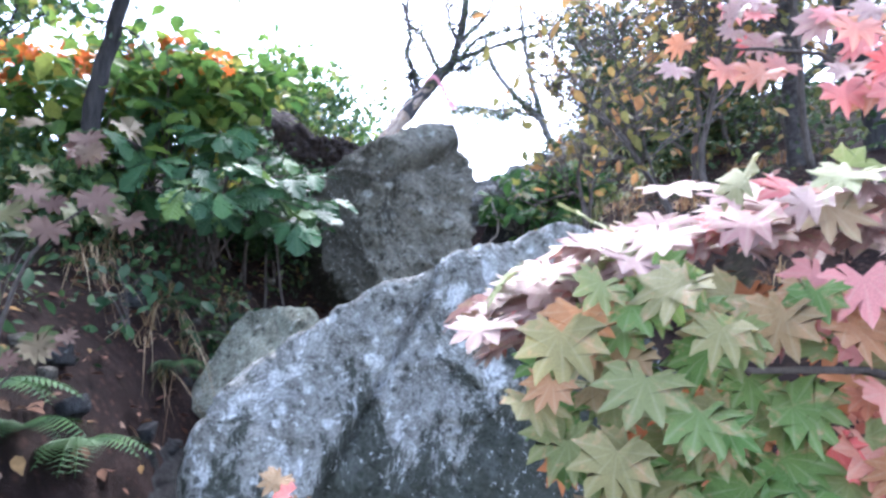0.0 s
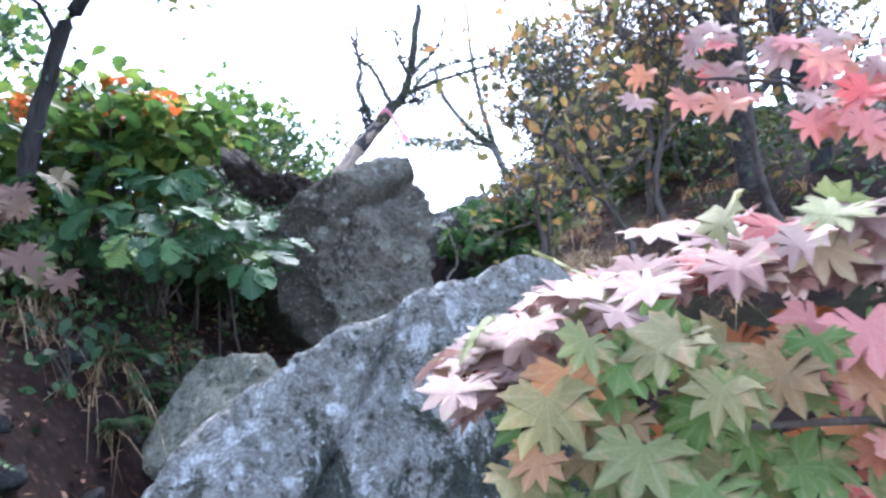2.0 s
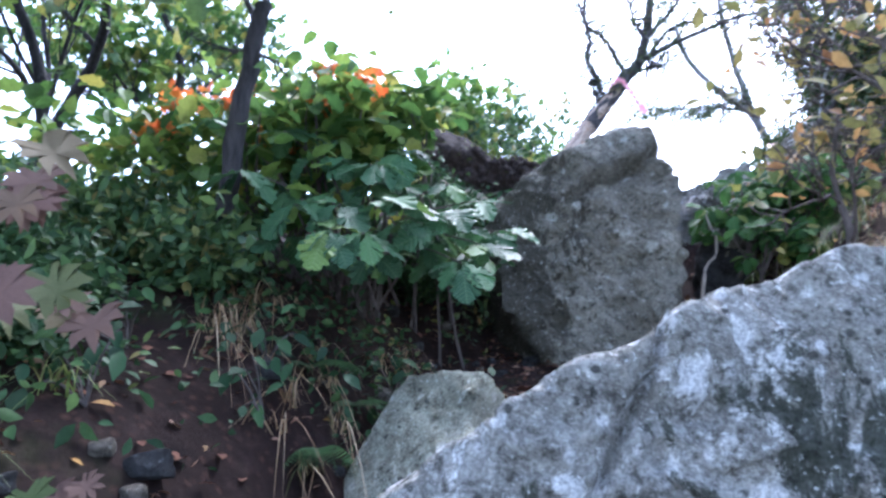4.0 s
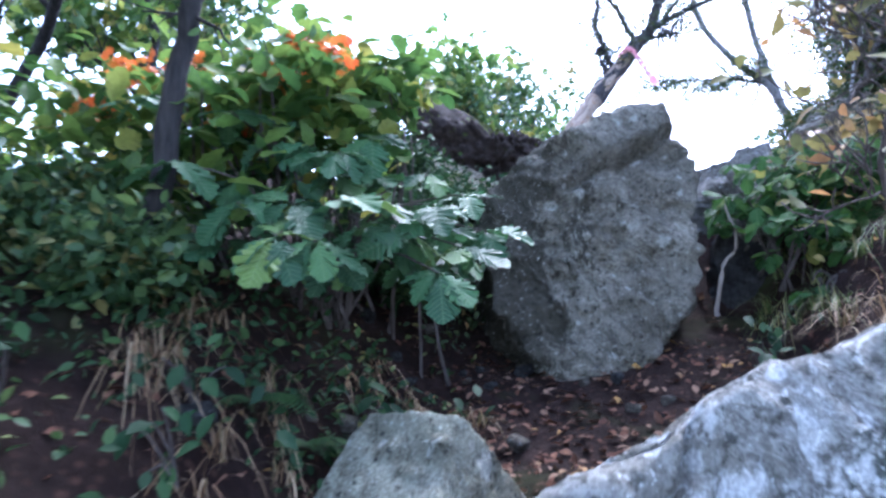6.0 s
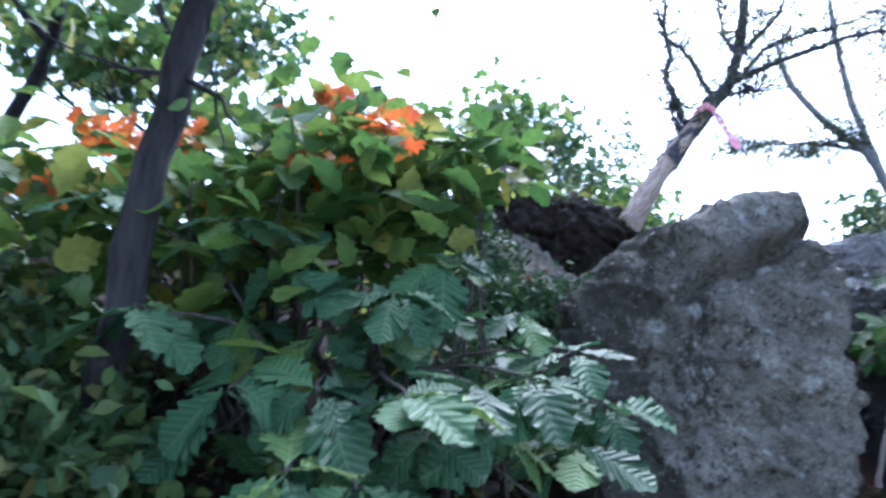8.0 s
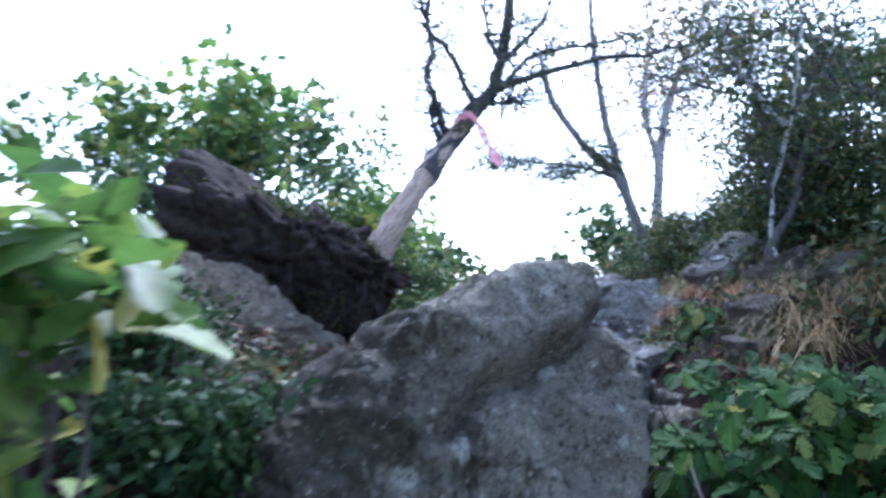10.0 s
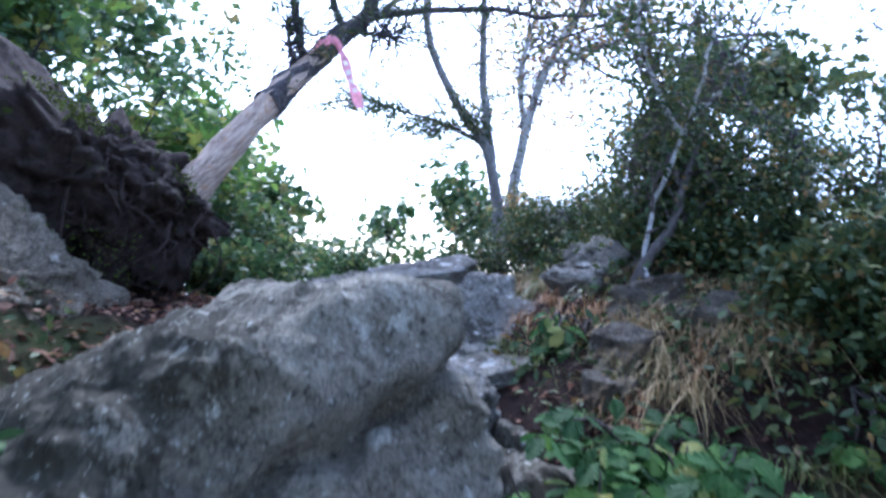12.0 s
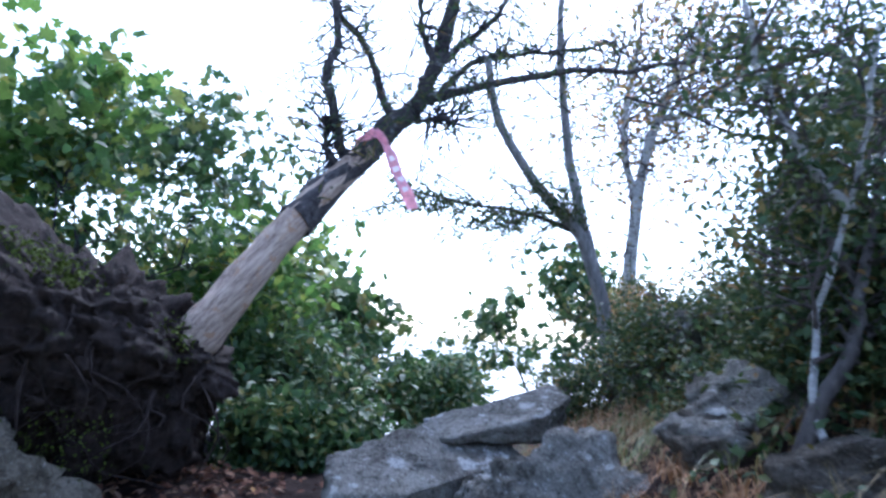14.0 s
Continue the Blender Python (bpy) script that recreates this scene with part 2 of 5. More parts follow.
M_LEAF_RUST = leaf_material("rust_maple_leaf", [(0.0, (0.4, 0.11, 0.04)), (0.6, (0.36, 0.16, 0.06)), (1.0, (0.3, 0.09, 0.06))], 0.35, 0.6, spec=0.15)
M_LEAF_ORANGE = leaf_material("orange_leaf", [(0.0, (0.62, 0.12, 0.03)), (0.5, (0.6, 0.17, 0.04)), (1.0, (0.5, 0.25, 0.05))], 0.45, 0.5, True)
M_LEAF_BROAD = leaf_material("broad_green_leaf", [(0.0, (0.022, 0.062, 0.028)), (0.45, (0.036, 0.1, 0.042)), (0.85, (0.065, 0.15, 0.055)), (1.0, (0.12, 0.19, 0.045))], 0.3, 0.5, spec=0.25, ribs=0.1)
M_LEAF_HERB = leaf_material("herb_leaf", [(0.0, (0.012, 0.03, 0.014)), (0.6, (0.022, 0.055, 0.022)), (1.0, (0.05, 0.1, 0.034))], 0.25, 0.6, spec=0.15)
M_LEAF_LIME = leaf_material("lime_leaf", [(0.0, (0.042, 0.095, 0.026)), (0.5, (0.09, 0.165, 0.036)), (0.85, (0.17, 0.235, 0.05)), (1.0, (0.3, 0.27, 0.06))], 0.5, 0.5, True, 0.25)
M_LEAF_CROWN = leaf_material("crown_leaf", [(0.0, (0.028, 0.062, 0.026)), (0.5, (0.052, 0.1, 0.036)), (0.85, (0.095, 0.145, 0.045)), (1.0, (0.2, 0.17, 0.06))], 0.35, 0.5, True, 0.25)
# darker copy of crown_leaf: the bank's shade put into the colour
M_LEAF_SHADED = leaf_material("shaded_leaf", [(0.0, (0.02, 0.04, 0.018)), (0.6, (0.03, 0.065, 0.026)), (1.0, (0.06, 0.1, 0.034))], 0.22, 0.6, True, 0.12)
M_LEAF_DARK = leaf_material("evergreen_leaf", [(0.0, (0.03, 0.055, 0.025)), (0.6, (0.06, 0.09, 0.035)), (0.9, (0.11, 0.12, 0.035)), (1.0, (0.22, 0.13, 0.05))], 0.25, 0.55, True, 0.2)
M_LEAF_SERE = leaf_material("sere_leaf", [(0.0, (0.10, 0.11, 0.04)), (0.4, (0.2, 0.17, 0.06)), (0.7, (0.36, 0.2, 0.08)), (1.0, (0.16, 0.08, 0.045))], 0.4, 0.55, True, 0.2)
M_LEAF_OAK = leaf_material("oak_leaf", [(0.0, (0.02, 0.06, 0.018)), (0.5, (0.035, 0.1, 0.025)), (0.88, (0.075, 0.16, 0.03)), (1.0, (0.2, 0.2, 0.05))], 0.35, 0.62, spec=0.15, ribs=0.1)
M_LITTER = leaf_material("dead_leaf", [(0.0, (0.07, 0.035, 0.026)), (0.5, (0.13, 0.065, 0.042)), (0.9, (0.2, 0.13, 0.09)), (1.0, (0.28, 0.16, 0.05))], 0.1, 0.9, True, 0.05)
M_GRASS_DRY = leaf_material("dry_grass", [(0.0, (0.2, 0.11, 0.055)), (0.5, (0.32, 0.22, 0.12)), (0.72, (0.42, 0.32, 0.2)), (0.8, (0.18, 0.13, 0.06)), (1.0, (0.09, 0.1, 0.03))], 0.3, 0.6, True)
M_GRASS_STRAW = leaf_material("straw_grass", [(0.0, (0.12, 0.11, 0.04)), (0.4, (0.28, 0.2, 0.09)), (1.0, (0.48, 0.37, 0.21))], 0.3, 0.6, True, 0.2)
M_GRASS_RUST = leaf_material("rusty_grass", [(0.0, (0.22, 0.1, 0.045)), (0.6, (0.34, 0.19, 0.09)), (1.0, (0.42, 0.31, 0.16))], 0.3, 0.6, True, 0.2)
M_GRASS_GREEN = leaf_material("green_grass", [(0.0, (0.06, 0.1, 0.025)), (0.6, (0.12, 0.16, 0.04)), (1.0, (0.3, 0.25, 0.1))], 0.35, 0.5, True)
M_FERN = leaf_material("fern_green", [(0.0, (0.035, 0.09, 0.03)), (1.0, (0.075, 0.15, 0.045))], 0.35, 0.5, True)
M_RIBBON = leaf_material("pink_ribbon", [(0.0, (0.82, 0.36, 0.42)), (1.0, (0.82, 0.36, 0.42))], 0.45, 0.4)
M_INK = Nodes("white_print", 0.6).m
M_INK.node_tree.nodes["Principled BSDF"].inputs["Base Color"].default_value = (0.85, 0.7, 0.7, 1)


# ---- building helpers ----
def mesh_of(name, verts, faces, material, smooth=True):
    me = bpy.data.meshes.new(name)
    me.from_pydata([tuple(v) for v in verts], [], [tuple(f) for f in faces])
    me.materials.append(material)
    if smooth:
        me.polygons.foreach_set("use_smooth", [True] * len(me.polygons))
    me.update()
    return me


def under(ob, parent):
    ob.parent = parent
    ob.matrix_parent_inverse = Matrix.Translation(-parent.location)
    return ob


def piece(name, verts, faces, material, parent=None, label="", smooth=True):
    ob = new(name, mesh_of(name, verts, faces, material, smooth))
    if parent is not None:
        under(ob, parent)
    if label:
        ob["label"] = label
    return ob


def holder(name, at, label, category, group=""):
    ob = new(name)
    ob.location = at
    ob.empty_display_size = 0.1
    return tagged(ob, label, category, group)


class Soup:
    """Vertices and faces gathered for one mesh."""

    def __init__(self):
        self.v, self.f = [], []

    def add(self, verts, faces):
        k = len(self.v)
        self.v.extend(verts)
        self.f.extend(tuple(i + k for i in f) for f in faces)


def fbm(p, octaves=4, scale=1.0):
    return noise.fractal(Vector(p) * scale, 1.0, 2.1, octaves)


def tube(points, radii, sides=8, wobble=0.0, seed=0.0):
    """A tapered, bent limb through the points."""
    pts = [Vector(p) for p in points]
    verts, faces = [], []
    up = Vector((0.31, 0.17, 0.93))
    for i, p in enumerate(pts):
        along = (pts[min(i + 1, len(pts) - 1)] - pts[max(i - 1, 0)]).normalized()
        a = along.cross(up)
        a = (a if a.length > 1e-3 else along.cross(Vector((1, 0, 0)))).normalized()
        b = along.cross(a)
        for s in range(sides):
            w = 2 * math.pi * s / sides
            d = a * math.cos(w) + b * math.sin(w)
            r = radii[i] * (1 + wobble * noise.noise(p * 6 + d * 1.3 + Vector((seed, 0, 0))))
            verts.append(p + d * r)
    for i in range(len(pts) - 1):
        for s in range(sides):
            t = (s + 1) % sides
            faces.append((i * sides + s, i * sides + t, (i + 1) * sides + t, (i + 1) * sides + s))
    verts.append(pts[-1] + (pts[-1] - pts[-2]).normalized() * radii[-1])
    faces += [((len(pts) - 1) * sides + s, (len(pts) - 1) * sides + (s + 1) % sides, len(verts) - 1) for s in range(sides)]
    return verts, faces


def bend(points, n, jitter=0.0, rng=random):
    """A smooth line of n points through the given ones."""
    p = [Vector(q) for q in points]
    out = []
    for i in range(n):
        u = i / (n - 1) * (len(p) - 1)
        k = min(int(u), len(p) - 2)
        f = u - k
        p0, p1, p2, p3 = p[max(k - 1, 0)], p[k], p[k + 1], p[min(k + 2, len(p) - 1)]
        q = 0.5 * (2 * p1 + (p2 - p0) * f + (2 * p0 - 5 * p1 + 4 * p2 - p3) * f * f + (3 * p1 - p0 - 3 * p2 + p3) * f ** 3)
        if jitter and 0 < i < n - 1:
            q = q + Vector((rng.uniform(-1, 1), rng.uniform(-1, 1), rng.uniform(-1, 1))) * jitter
        out.append(q)
    return out


def limb(points, r0, r1, n=10, sides=8, jitter=0.0, wobble=0.12, rng=random):
    line = bend(points, n, jitter, rng)
    return tube(line, [r0 + (r1 - r0) * (i / (n - 1)) ** 0.8 for i in range(n)], sides, wobble, r0 * 99)


# leaf outlines: base at the origin, tip along +y, one unit long
def lobed(tips, notch, sweep, long=1.0, teeth=0):
    """A palmate leaf: tips is a list of (angle, length); notch the length between them."""
    rim = [(0.0, 0.0)]
    for i, (a, r) in enumerate(tips):
        w = radians(90 + a)
        if teeth:
            for side in (1, -1):
                ws = w + side * radians(sweep * 0.5)
                rim_pt = (math.cos(ws) * r * teeth, math.sin(ws) * r * teeth)
                barbs = [(math.cos(w + side * radians(sweep * u)) * r * q, math.sin(w + side * radians(sweep * u)) * r * q) for u, q in ((0.3, teeth + 0.02), (0.31, teeth + 0.1))] if teeth > 0.8 else []
                if side == 1:
                    rim += [rim_pt] + barbs + [(math.cos(w) * r, math.sin(w) * r)]
                else:
                    rim += barbs[::-1] + [rim_pt]
        else:
            rim.append((math.cos(w) * r, math.sin(w) * r))
        if i < len(tips) - 1:
            wn_ = radians(90 + (a + tips[i + 1][0]) / 2)
            rim.append((math.cos(wn_) * notch, math.sin(wn_) * notch))
    top = max(y for x, y in rim)
    return [(x / top * long, y / top * long) for x, y in rim]


MAPLE = lobed([(130, 0.5), (94, 0.74), (60, 0.9), (29, 0.99), (0, 1.02), (-29, 0.99), (-60, 0.9), (-94, 0.74), (-130, 0.5)], 0.6, 18, teeth=0.76)
BROAD = lobed([(125, 0.5), (82, 0.72), (42, 0.9), (0, 1.05), (-42, 0.9), (-82, 0.72), (-125, 0.5)], 0.66, 22, teeth=0.88)


def scalloped(lobes=6, wide=0.37, depth=0.27, peak=0.64):
    """An oak leaf: broadest past the middle, its edge in rounded teeth."""
    half = [(0.012, 0.0)]
    for i in range(lobes):
        for u, q in (((i + 0.25) / lobes, 1 - depth), ((i + 0.7) / lobes, 1.0), ((i + 0.9) / lobes, 0.96)):
            y = 0.05 + 0.95 * u
            w = math.sin(math.pi * 0.5 * min(1, y / peak)) ** 1.2 if y < peak else math.cos(math.pi * 0.5 * (y - peak) / (1.03 - peak)) ** 0.6
            half.append((wide * w * q, y))
    return half + [(0.0, 1.0)] + [(-x, y) for x, y in half[::-1]]


OAK = scalloped()
OAK_FEW = scalloped(4, 0.35, 0.24)
OVAL = [(0, 0), (0.22, 0.3), (0.24, 0.6), (0, 1), (-0.24, 0.6), (-0.22, 0.3)]


def leaf_shape(rim, fold=0.25, droop=0.25, hub=0.38):
    """Fans the outline round a point on the midrib; folded along it, the tip hanging."""
    def lift(x, y):
        return (x, y, abs(x) * fold - droop * (y * y))
    verts = [lift(0, hub)] + [lift(x, y) for x, y in rim]
    faces = [(0, i, i % len(rim) + 1) for i in range(1, len(rim) + 1)]
    return np.array(verts), faces


def leaf_cloud(name, rim, places, sizes, material, parent=None, rng=None, face_up=0.6, label="", outward=None, fold=0.25, droop=0.25):
    """Many leaves in one mesh, each an island of its own, turned at random."""
    rng = rng or np.random.default_rng(1)
    tv, tf = leaf_shape(rim, fold, droop)
    n = len(places)
    p = np.asarray(places, float).reshape(n, 3)
    nrm = rng.normal(size=(n, 3)) * (1 - face_up) + np.array([0, 0, face_up])
    if outward is not None:
        nrm += outward
    nrm /= np.linalg.norm(nrm, axis=1)[:, None] + 1e-9
    t = rng.normal(size=(n, 3))
    t -= nrm * np.sum(t * nrm, 1)[:, None]
    t /= np.linalg.norm(t, axis=1)[:, None] + 1e-9
    s = np.cross(t, nrm)
    k = np.asarray(sizes, float).reshape(n, 1, 1)
    v = p[:, None] + k * (tv[None, :, :1] * s[:, None] + tv[None, :, 1:2] * t[:, None] + tv[None, :, 2:] * nrm[:, None])
    v = v.reshape(-1, 3)
    tri = np.array(tf)
    f = (tri[None] + (np.arange(n) * len(tv))[:, None, None]).reshape(-1, 3)
    me = bpy.data.meshes.new(name)
    me.vertices.add(len(v))
    me.vertices.foreach_set("co", v.ravel())
    me.loops.add(f.size)
    me.loops.foreach_set("vertex_index", f.ravel().astype(np.int32))
    me.polygons.add(len(f))
    me.polygons.foreach_set("loop_start", np.arange(0, f.size, 3, dtype=np.int32))
    me.polygons.foreach_set("loop_total", np.full(len(f), 3, dtype=np.int32))
    me.update(calc_edges=True)
    me.materials.append(material)
    ob = new(name, me)
    if parent is not None:
        under(ob, parent)
    if label:
        ob["label"] = label
    ob["kind"] = "stuff"
    return ob


def turned(at, facing, tip, size, spin=0.0):
    """The pose of one leaf: its upper side to facing, its tip towards tip."""
    nrm = Vector(facing).normalized()
    t = Vector(tip)
    t = (t - nrm * t.dot(nrm)).normalized()
    s = t.cross(nrm)
    m = Matrix((s, t, nrm)).transposed().to_4x4()
    return Matrix.Translation(at) @ m @ Matrix.Rotation(spin, 4, "Z") @ Matrix.Diagonal((size, size, size, 1))


def rock(name, centre, planes, label, material, category="boulder", sub=6, rough=0.05, grain=0.012, round_=14.0, step=None, seed=0.0, parent=None, strata=0.0, ledge=0.0):
    """A weathered rock: the space within the planes (normal, distance from the centre), its edges rounded, its faces broken by noise."""
    bm = bmesh.new()
    bmesh.ops.create_icosphere(bm, subdivisions=sub, radius=1.0)
    n = np.array([Vector(q[0]).normalized() for q in planes])
    d = np.array([q[1] for q in planes])
    for v in bm.verts:
        w = np.array(v.co)
        inv = np.maximum(n @ w, 1e-4) / d
        r = 1.0 / (np.sum(inv ** round_)) ** (1.0 / round_)
        p = Vector(w * r)
        q = p + Vector((seed, seed * 0.7, 0))
        big = noise.fractal(q * 1.9, 1.0, 2.0, 4) * rough
        ridge = (abs(noise.noise(q * 5.2)) - 0.25) * rough * 0.55
        fine = noise.fractal(q * 17, 0.9, 2.1, 4) * grain
        chip = noise.cell(q * 7.0) * grain * 0.6 + noise.fractal(Vector((q.x * 2.5, q.y * 2.5, q.z * 22)), 1.0, 2.0, 3) * grain * strata
        if ledge:
            t = noise.fractal(q * 2.7 + Vector((3, 1, 7)), 1.0, 2.0, 3) * 3.5 + p.dot(Vector((0.7, -0.5, 1.6)))
            f = t - math.floor(t)
            chip += ledge * (math.floor(t) % 2 * (1 - 2 * min(1.0, f * 7)) + min(1.0, f * 7) - 0.5) + ledge * 0.5 * abs(noise.noise(q * 11))
        p = p + v.co * (big + ridge + fine + chip)
        if step:
            p = p + step(p)
        v.co = p
    me = bpy.data.meshes.new(name)
    bm.to_mesh(me)
    bm.free()
    me.materials.append(material)
    me.polygons.foreach_set("use_smooth", [True] * len(me.polygons))
    ob = new(name, me)
    ob.location = centre
    if parent is not None:
        under(ob, parent)
        return tagged(ob, label)
    return tagged(ob, label, category)


def slab_planes(outline, front, back, yaw, lean, flare=0.0):
    """Planes of a rock with a convex outline (right, up) on its front, for rock(); the front leans back."""
    l, w = radians(lean), radians(yaw)
    r = Vector((math.cos(w), math.sin(w), 0))
    b = Vector((-math.sin(w), math.cos(w), 0))
    u = b * math.sin(l) + Vector((0, 0, math.cos(l)))
    n = r.cross(u)
    planes = [(n, front), (-n, back)]
    outline = list(outline)
    for (x0, y0), (x1, y1) in zip(outline, outline[1:] + outline[:1]):
        nx, ny = -(y1 - y0), x1 - x0
        k = math.hypot(nx, ny)
        nx, ny = nx / k, ny / k
        f = flare if ny > 0.2 else 0.0
        q = r * nx + u * ny + n * f
        planes.append((q, (x0 * nx + y0 * ny + f * front) / q.length))
    return planes, (r, u, n)


# ---- the ground ----
CY = np.array([-400, -60, -12, -5, -1.2, -0.4, 1.0, 2.0, 2.8, 3.6, 4.4, 5.2, 6.0, 7.0, 9.0, 11.0, 14.0, 22.0, 60.0, 400.0, 3000.0])
CZ = np.array([-60, -16, -4.2, -1.7, -0.25, 0.0, 0.42, 0.8, 1.08, 1.26, 1.55, 2.1, 2.42, 2.5, 2.2, 1.6, 0.2, -5.0, -34.0, -120.0, -150.0])


def ground_z(x, y):
    """Height of the slope: a worn path between two banks that climbs to a saddle."""
    z = float(np.interp(y, CY, CZ))
    near = math.exp(-max(0.0, abs(y - 3) - 8) / 10)
    left, right = float(np.interp(y, [0, 1.2, 2.0, 2.5], [-0.62, -0.74, -0.9, -0.98])) - x, x - float(np.interp(y, [-3, 1.5, 3, 5, 7], [0.9, 0.8, 0.5, 0.55, 0.8]))
    if left > 0:
        z += near * (float(np.interp(y, [-1, 1, 4, 7], [0.7, 1.0, 0.75, 0.1])) * (1 - math.exp(-left * 2.4)) + 0.06 * min(left, 8))
    if right > 0:
        z += near * (float(np.interp(y, [-1, 2, 4, 7], [0.5, 0.85, 0.95, 0.45])) * (1 - math.exp(-right * 1.4)) + 0.2 * min(right, 6))
    z += 0.05 * fbm((x, y, 0), 4, 1.4) * min(1.0, near + 0.2)
    return z + 0.012 * fbm((x, y, 3), 3, 9)


def spread(lo, hi, fine_lo, fine_hi, step):
    mid = list(np.arange(fine_lo, fine_hi, step))
    a, b, s = [], [], step
    x = fine_lo
    while x > lo:
        s *= 1.22
        x -= s
        a.append(max(x, lo))
    x, s = mid[-1], step
    while x < hi:
        s *= 1.22
        x += s
        b.append(min(x, hi))
    return a[::-1] + mid + b


gx, gy = spread(-2500, 2500, -3.2, 3.2, 0.05), spread(-400, 3000, -1.5, 8.0, 0.05)
gv = [(x, y, ground_z(x, y)) for y in gy for x in gx]
nx_ = len(gx)
gf = [(j * nx_ + i, j * nx_ + i + 1, (j + 1) * nx_ + i + 1, (j + 1) * nx_ + i) for j in range(len(gy) - 1) for i in range(nx_ - 1)]
tagged(piece("ground", gv, gf, M_SOIL), "steep forest slope of dark soil and leaf litter", "ground", kind="structure")

# self-lit white ring for the bright mist that hides the valley's far side
MIST_GLOW = Nodes("mist", 1.0)
glow = MIST_GLOW.n.new("ShaderNodeEmission")
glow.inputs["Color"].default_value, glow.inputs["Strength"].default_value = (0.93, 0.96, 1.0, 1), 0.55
MIST_GLOW.l.new(glow.outputs[0], MIST_GLOW.n["Material Output"].inputs["Surface"])
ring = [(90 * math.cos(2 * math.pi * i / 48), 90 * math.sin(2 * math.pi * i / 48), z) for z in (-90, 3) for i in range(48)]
tagged(piece("backdrop", ring, [(i, (i + 1) % 48, 48 + (i + 1) % 48, 48 + i) for i in range(48)], MIST_GLOW.m), "self-lit white ring standing for mist beyond the ridge", "mist", kind="structure")

# ---- rocks ----
STELE = [(-0.47, 0.34), (-0.14, 0.6), (0.28, 0.85), (0.47, 0.8), (0.61, 0.34), (0.45, -0.42), (0.17, -0.74), (-0.14, -1.0), (-0.28, -0.8), (-0.5, -0.5), (-0.56, -0.1)]
sp, (sr, su, sn) = slab_planes(STELE, 0.34, 0.42, 15, 25, 0.32)


def stele_step(p):
    """The top layer of the upright rock stands proud over a dark break."""
    x, y = p.dot(sr), p.dot(su)
    line = 0.41 + 0.54 * (x - 0.05) + 0.05 * noise.noise(Vector((x * 7, 0, 0)))
    over = 1 / (1 + math.exp(-(y - line) * 70))
    front = max(0.0, min(1.0, (p.dot(sn) - 0.12) * 9))
    side = max(0.0, min(1.0, (x + 0.2) * 5))
    lump = 0.05 * noise.fractal(Vector((x * 3 - y, y * 6 + x * 2, 2)), 1.0, 2.0, 4)
    cut = 0.085 * math.exp(-((y - line + 0.04) / 0.032) ** 2) + 0.02 * math.exp(-((x - 0.1 + 0.35 * y + 0.04 * noise.noise(Vector((y * 8, 1, 0)))) / 0.015) ** 2) * (y < 0.2)
    return sn * ((0.065 * over - cut) * front * side + lump * front)


stele_at = Vector((-0.28, 4.2, 2.05)) - sn * 0.32
rock("boulder", stele_at, sp, "tall upright grey boulder with a cracked face", M_ROCK_UP, sub=7, rough=0.05, grain=0.023, round_=46, step=stele_step, seed=1, ledge=0.012)
FRONT = [(-0.42, 0.03), (0.0, 0.23), (0.42, 0.44), (0.54, 0.34), (0.74, -0.3), (0.7, -1.1), (-0.55, -1.1), (-0.77, -0.5), (-0.76, -0.24), (-0.6, -0.07)]
fp, (fr, fu, fn) = slab_planes(FRONT, 0.34, 0.5, 15, 20)


def front_step(p):
    """A long crack and a lower shelf on the big boulder's face."""
    x, y = p.dot(fr), p.dot(fu)
    front = max(0.0, min(1.0, (p.dot(fn) - 0.1) * 8))
    line = -0.08 - 0.6 * (0.13 - y) + 0.03 * noise.noise(Vector((y * 7, 4, 0)))
    crack = 0.04 * math.exp(-((x - line) / 0.012) ** 2)
    side = 0.03 / (1 + math.exp(-(x - line) * 60))
    lump = 0.04 * noise.fractal(Vector((x * 2.6, y * 3.5, 7)), 1.0, 2.0, 3)
    return fn * (front * (lump - crack - side))


rock("boulder", Vector((0.0, 1.6, 1.3)) - fn * 0.32, fp, "large lichen-covered boulder lying beside the path", M_ROCK_FRONT, sub=7, rough=0.055, grain=0.016, round_=22, step=front_step, seed=5, ledge=0.011)
pp, _ = slab_planes([(-0.17, 0.1), (0.14, 0.12), (0.2, -0.2), (0.18, -0.4), (-0.2, -0.4), (-0.2, -0.05)], 0.2, 0.4, -22, 40)
rock("stone", (-0.68, 2.55, 1.17), pp, "pale blocky stone on the earth path", M_ROCK_PALE, "stone", 6, 0.022, 0.009, 40, seed=9, ledge=0.006)


def block(name, at, size, label, material, category="rock", turn=(0, 0, 0), seed=0.0, sub=5, rough=0.04):
    """A broken block of about that size, turned by degrees."""
    rot = Euler([radians(q) for q in turn]).to_matrix()
    r = random.Random(seed)
    planes = []
    for ax in ((1, 0, 0), (-1, 0, 0), (0, 1, 0), (0, -1, 0), (0, 0, 1), (0, 0, -1)):
        j = Vector([a + r.uniform(-0.22, 0.22) for a in ax])
        half = size[0] * abs(ax[0]) + size[1] * abs(ax[1]) + size[2] * abs(ax[2])
        planes.append((rot @ j.normalized(), half / 2))
    for _ in range(4):
        j = Vector((r.uniform(-1, 1), r.uniform(-1, 1), r.uniform(-0.2, 1))).normalized()
        planes.append((rot @ j, 0.5 * (abs(j.x) * size[0] + abs(j.y) * size[1] + abs(j.z) * size[2]) * r.uniform(0.72, 0.9)))
    return rock(name, at, planes, label, material, category, sub, rough * min(size) * 2, 0.05 * min(size), 34, seed=seed, strata=2.6, ledge=0.06 * min(size))


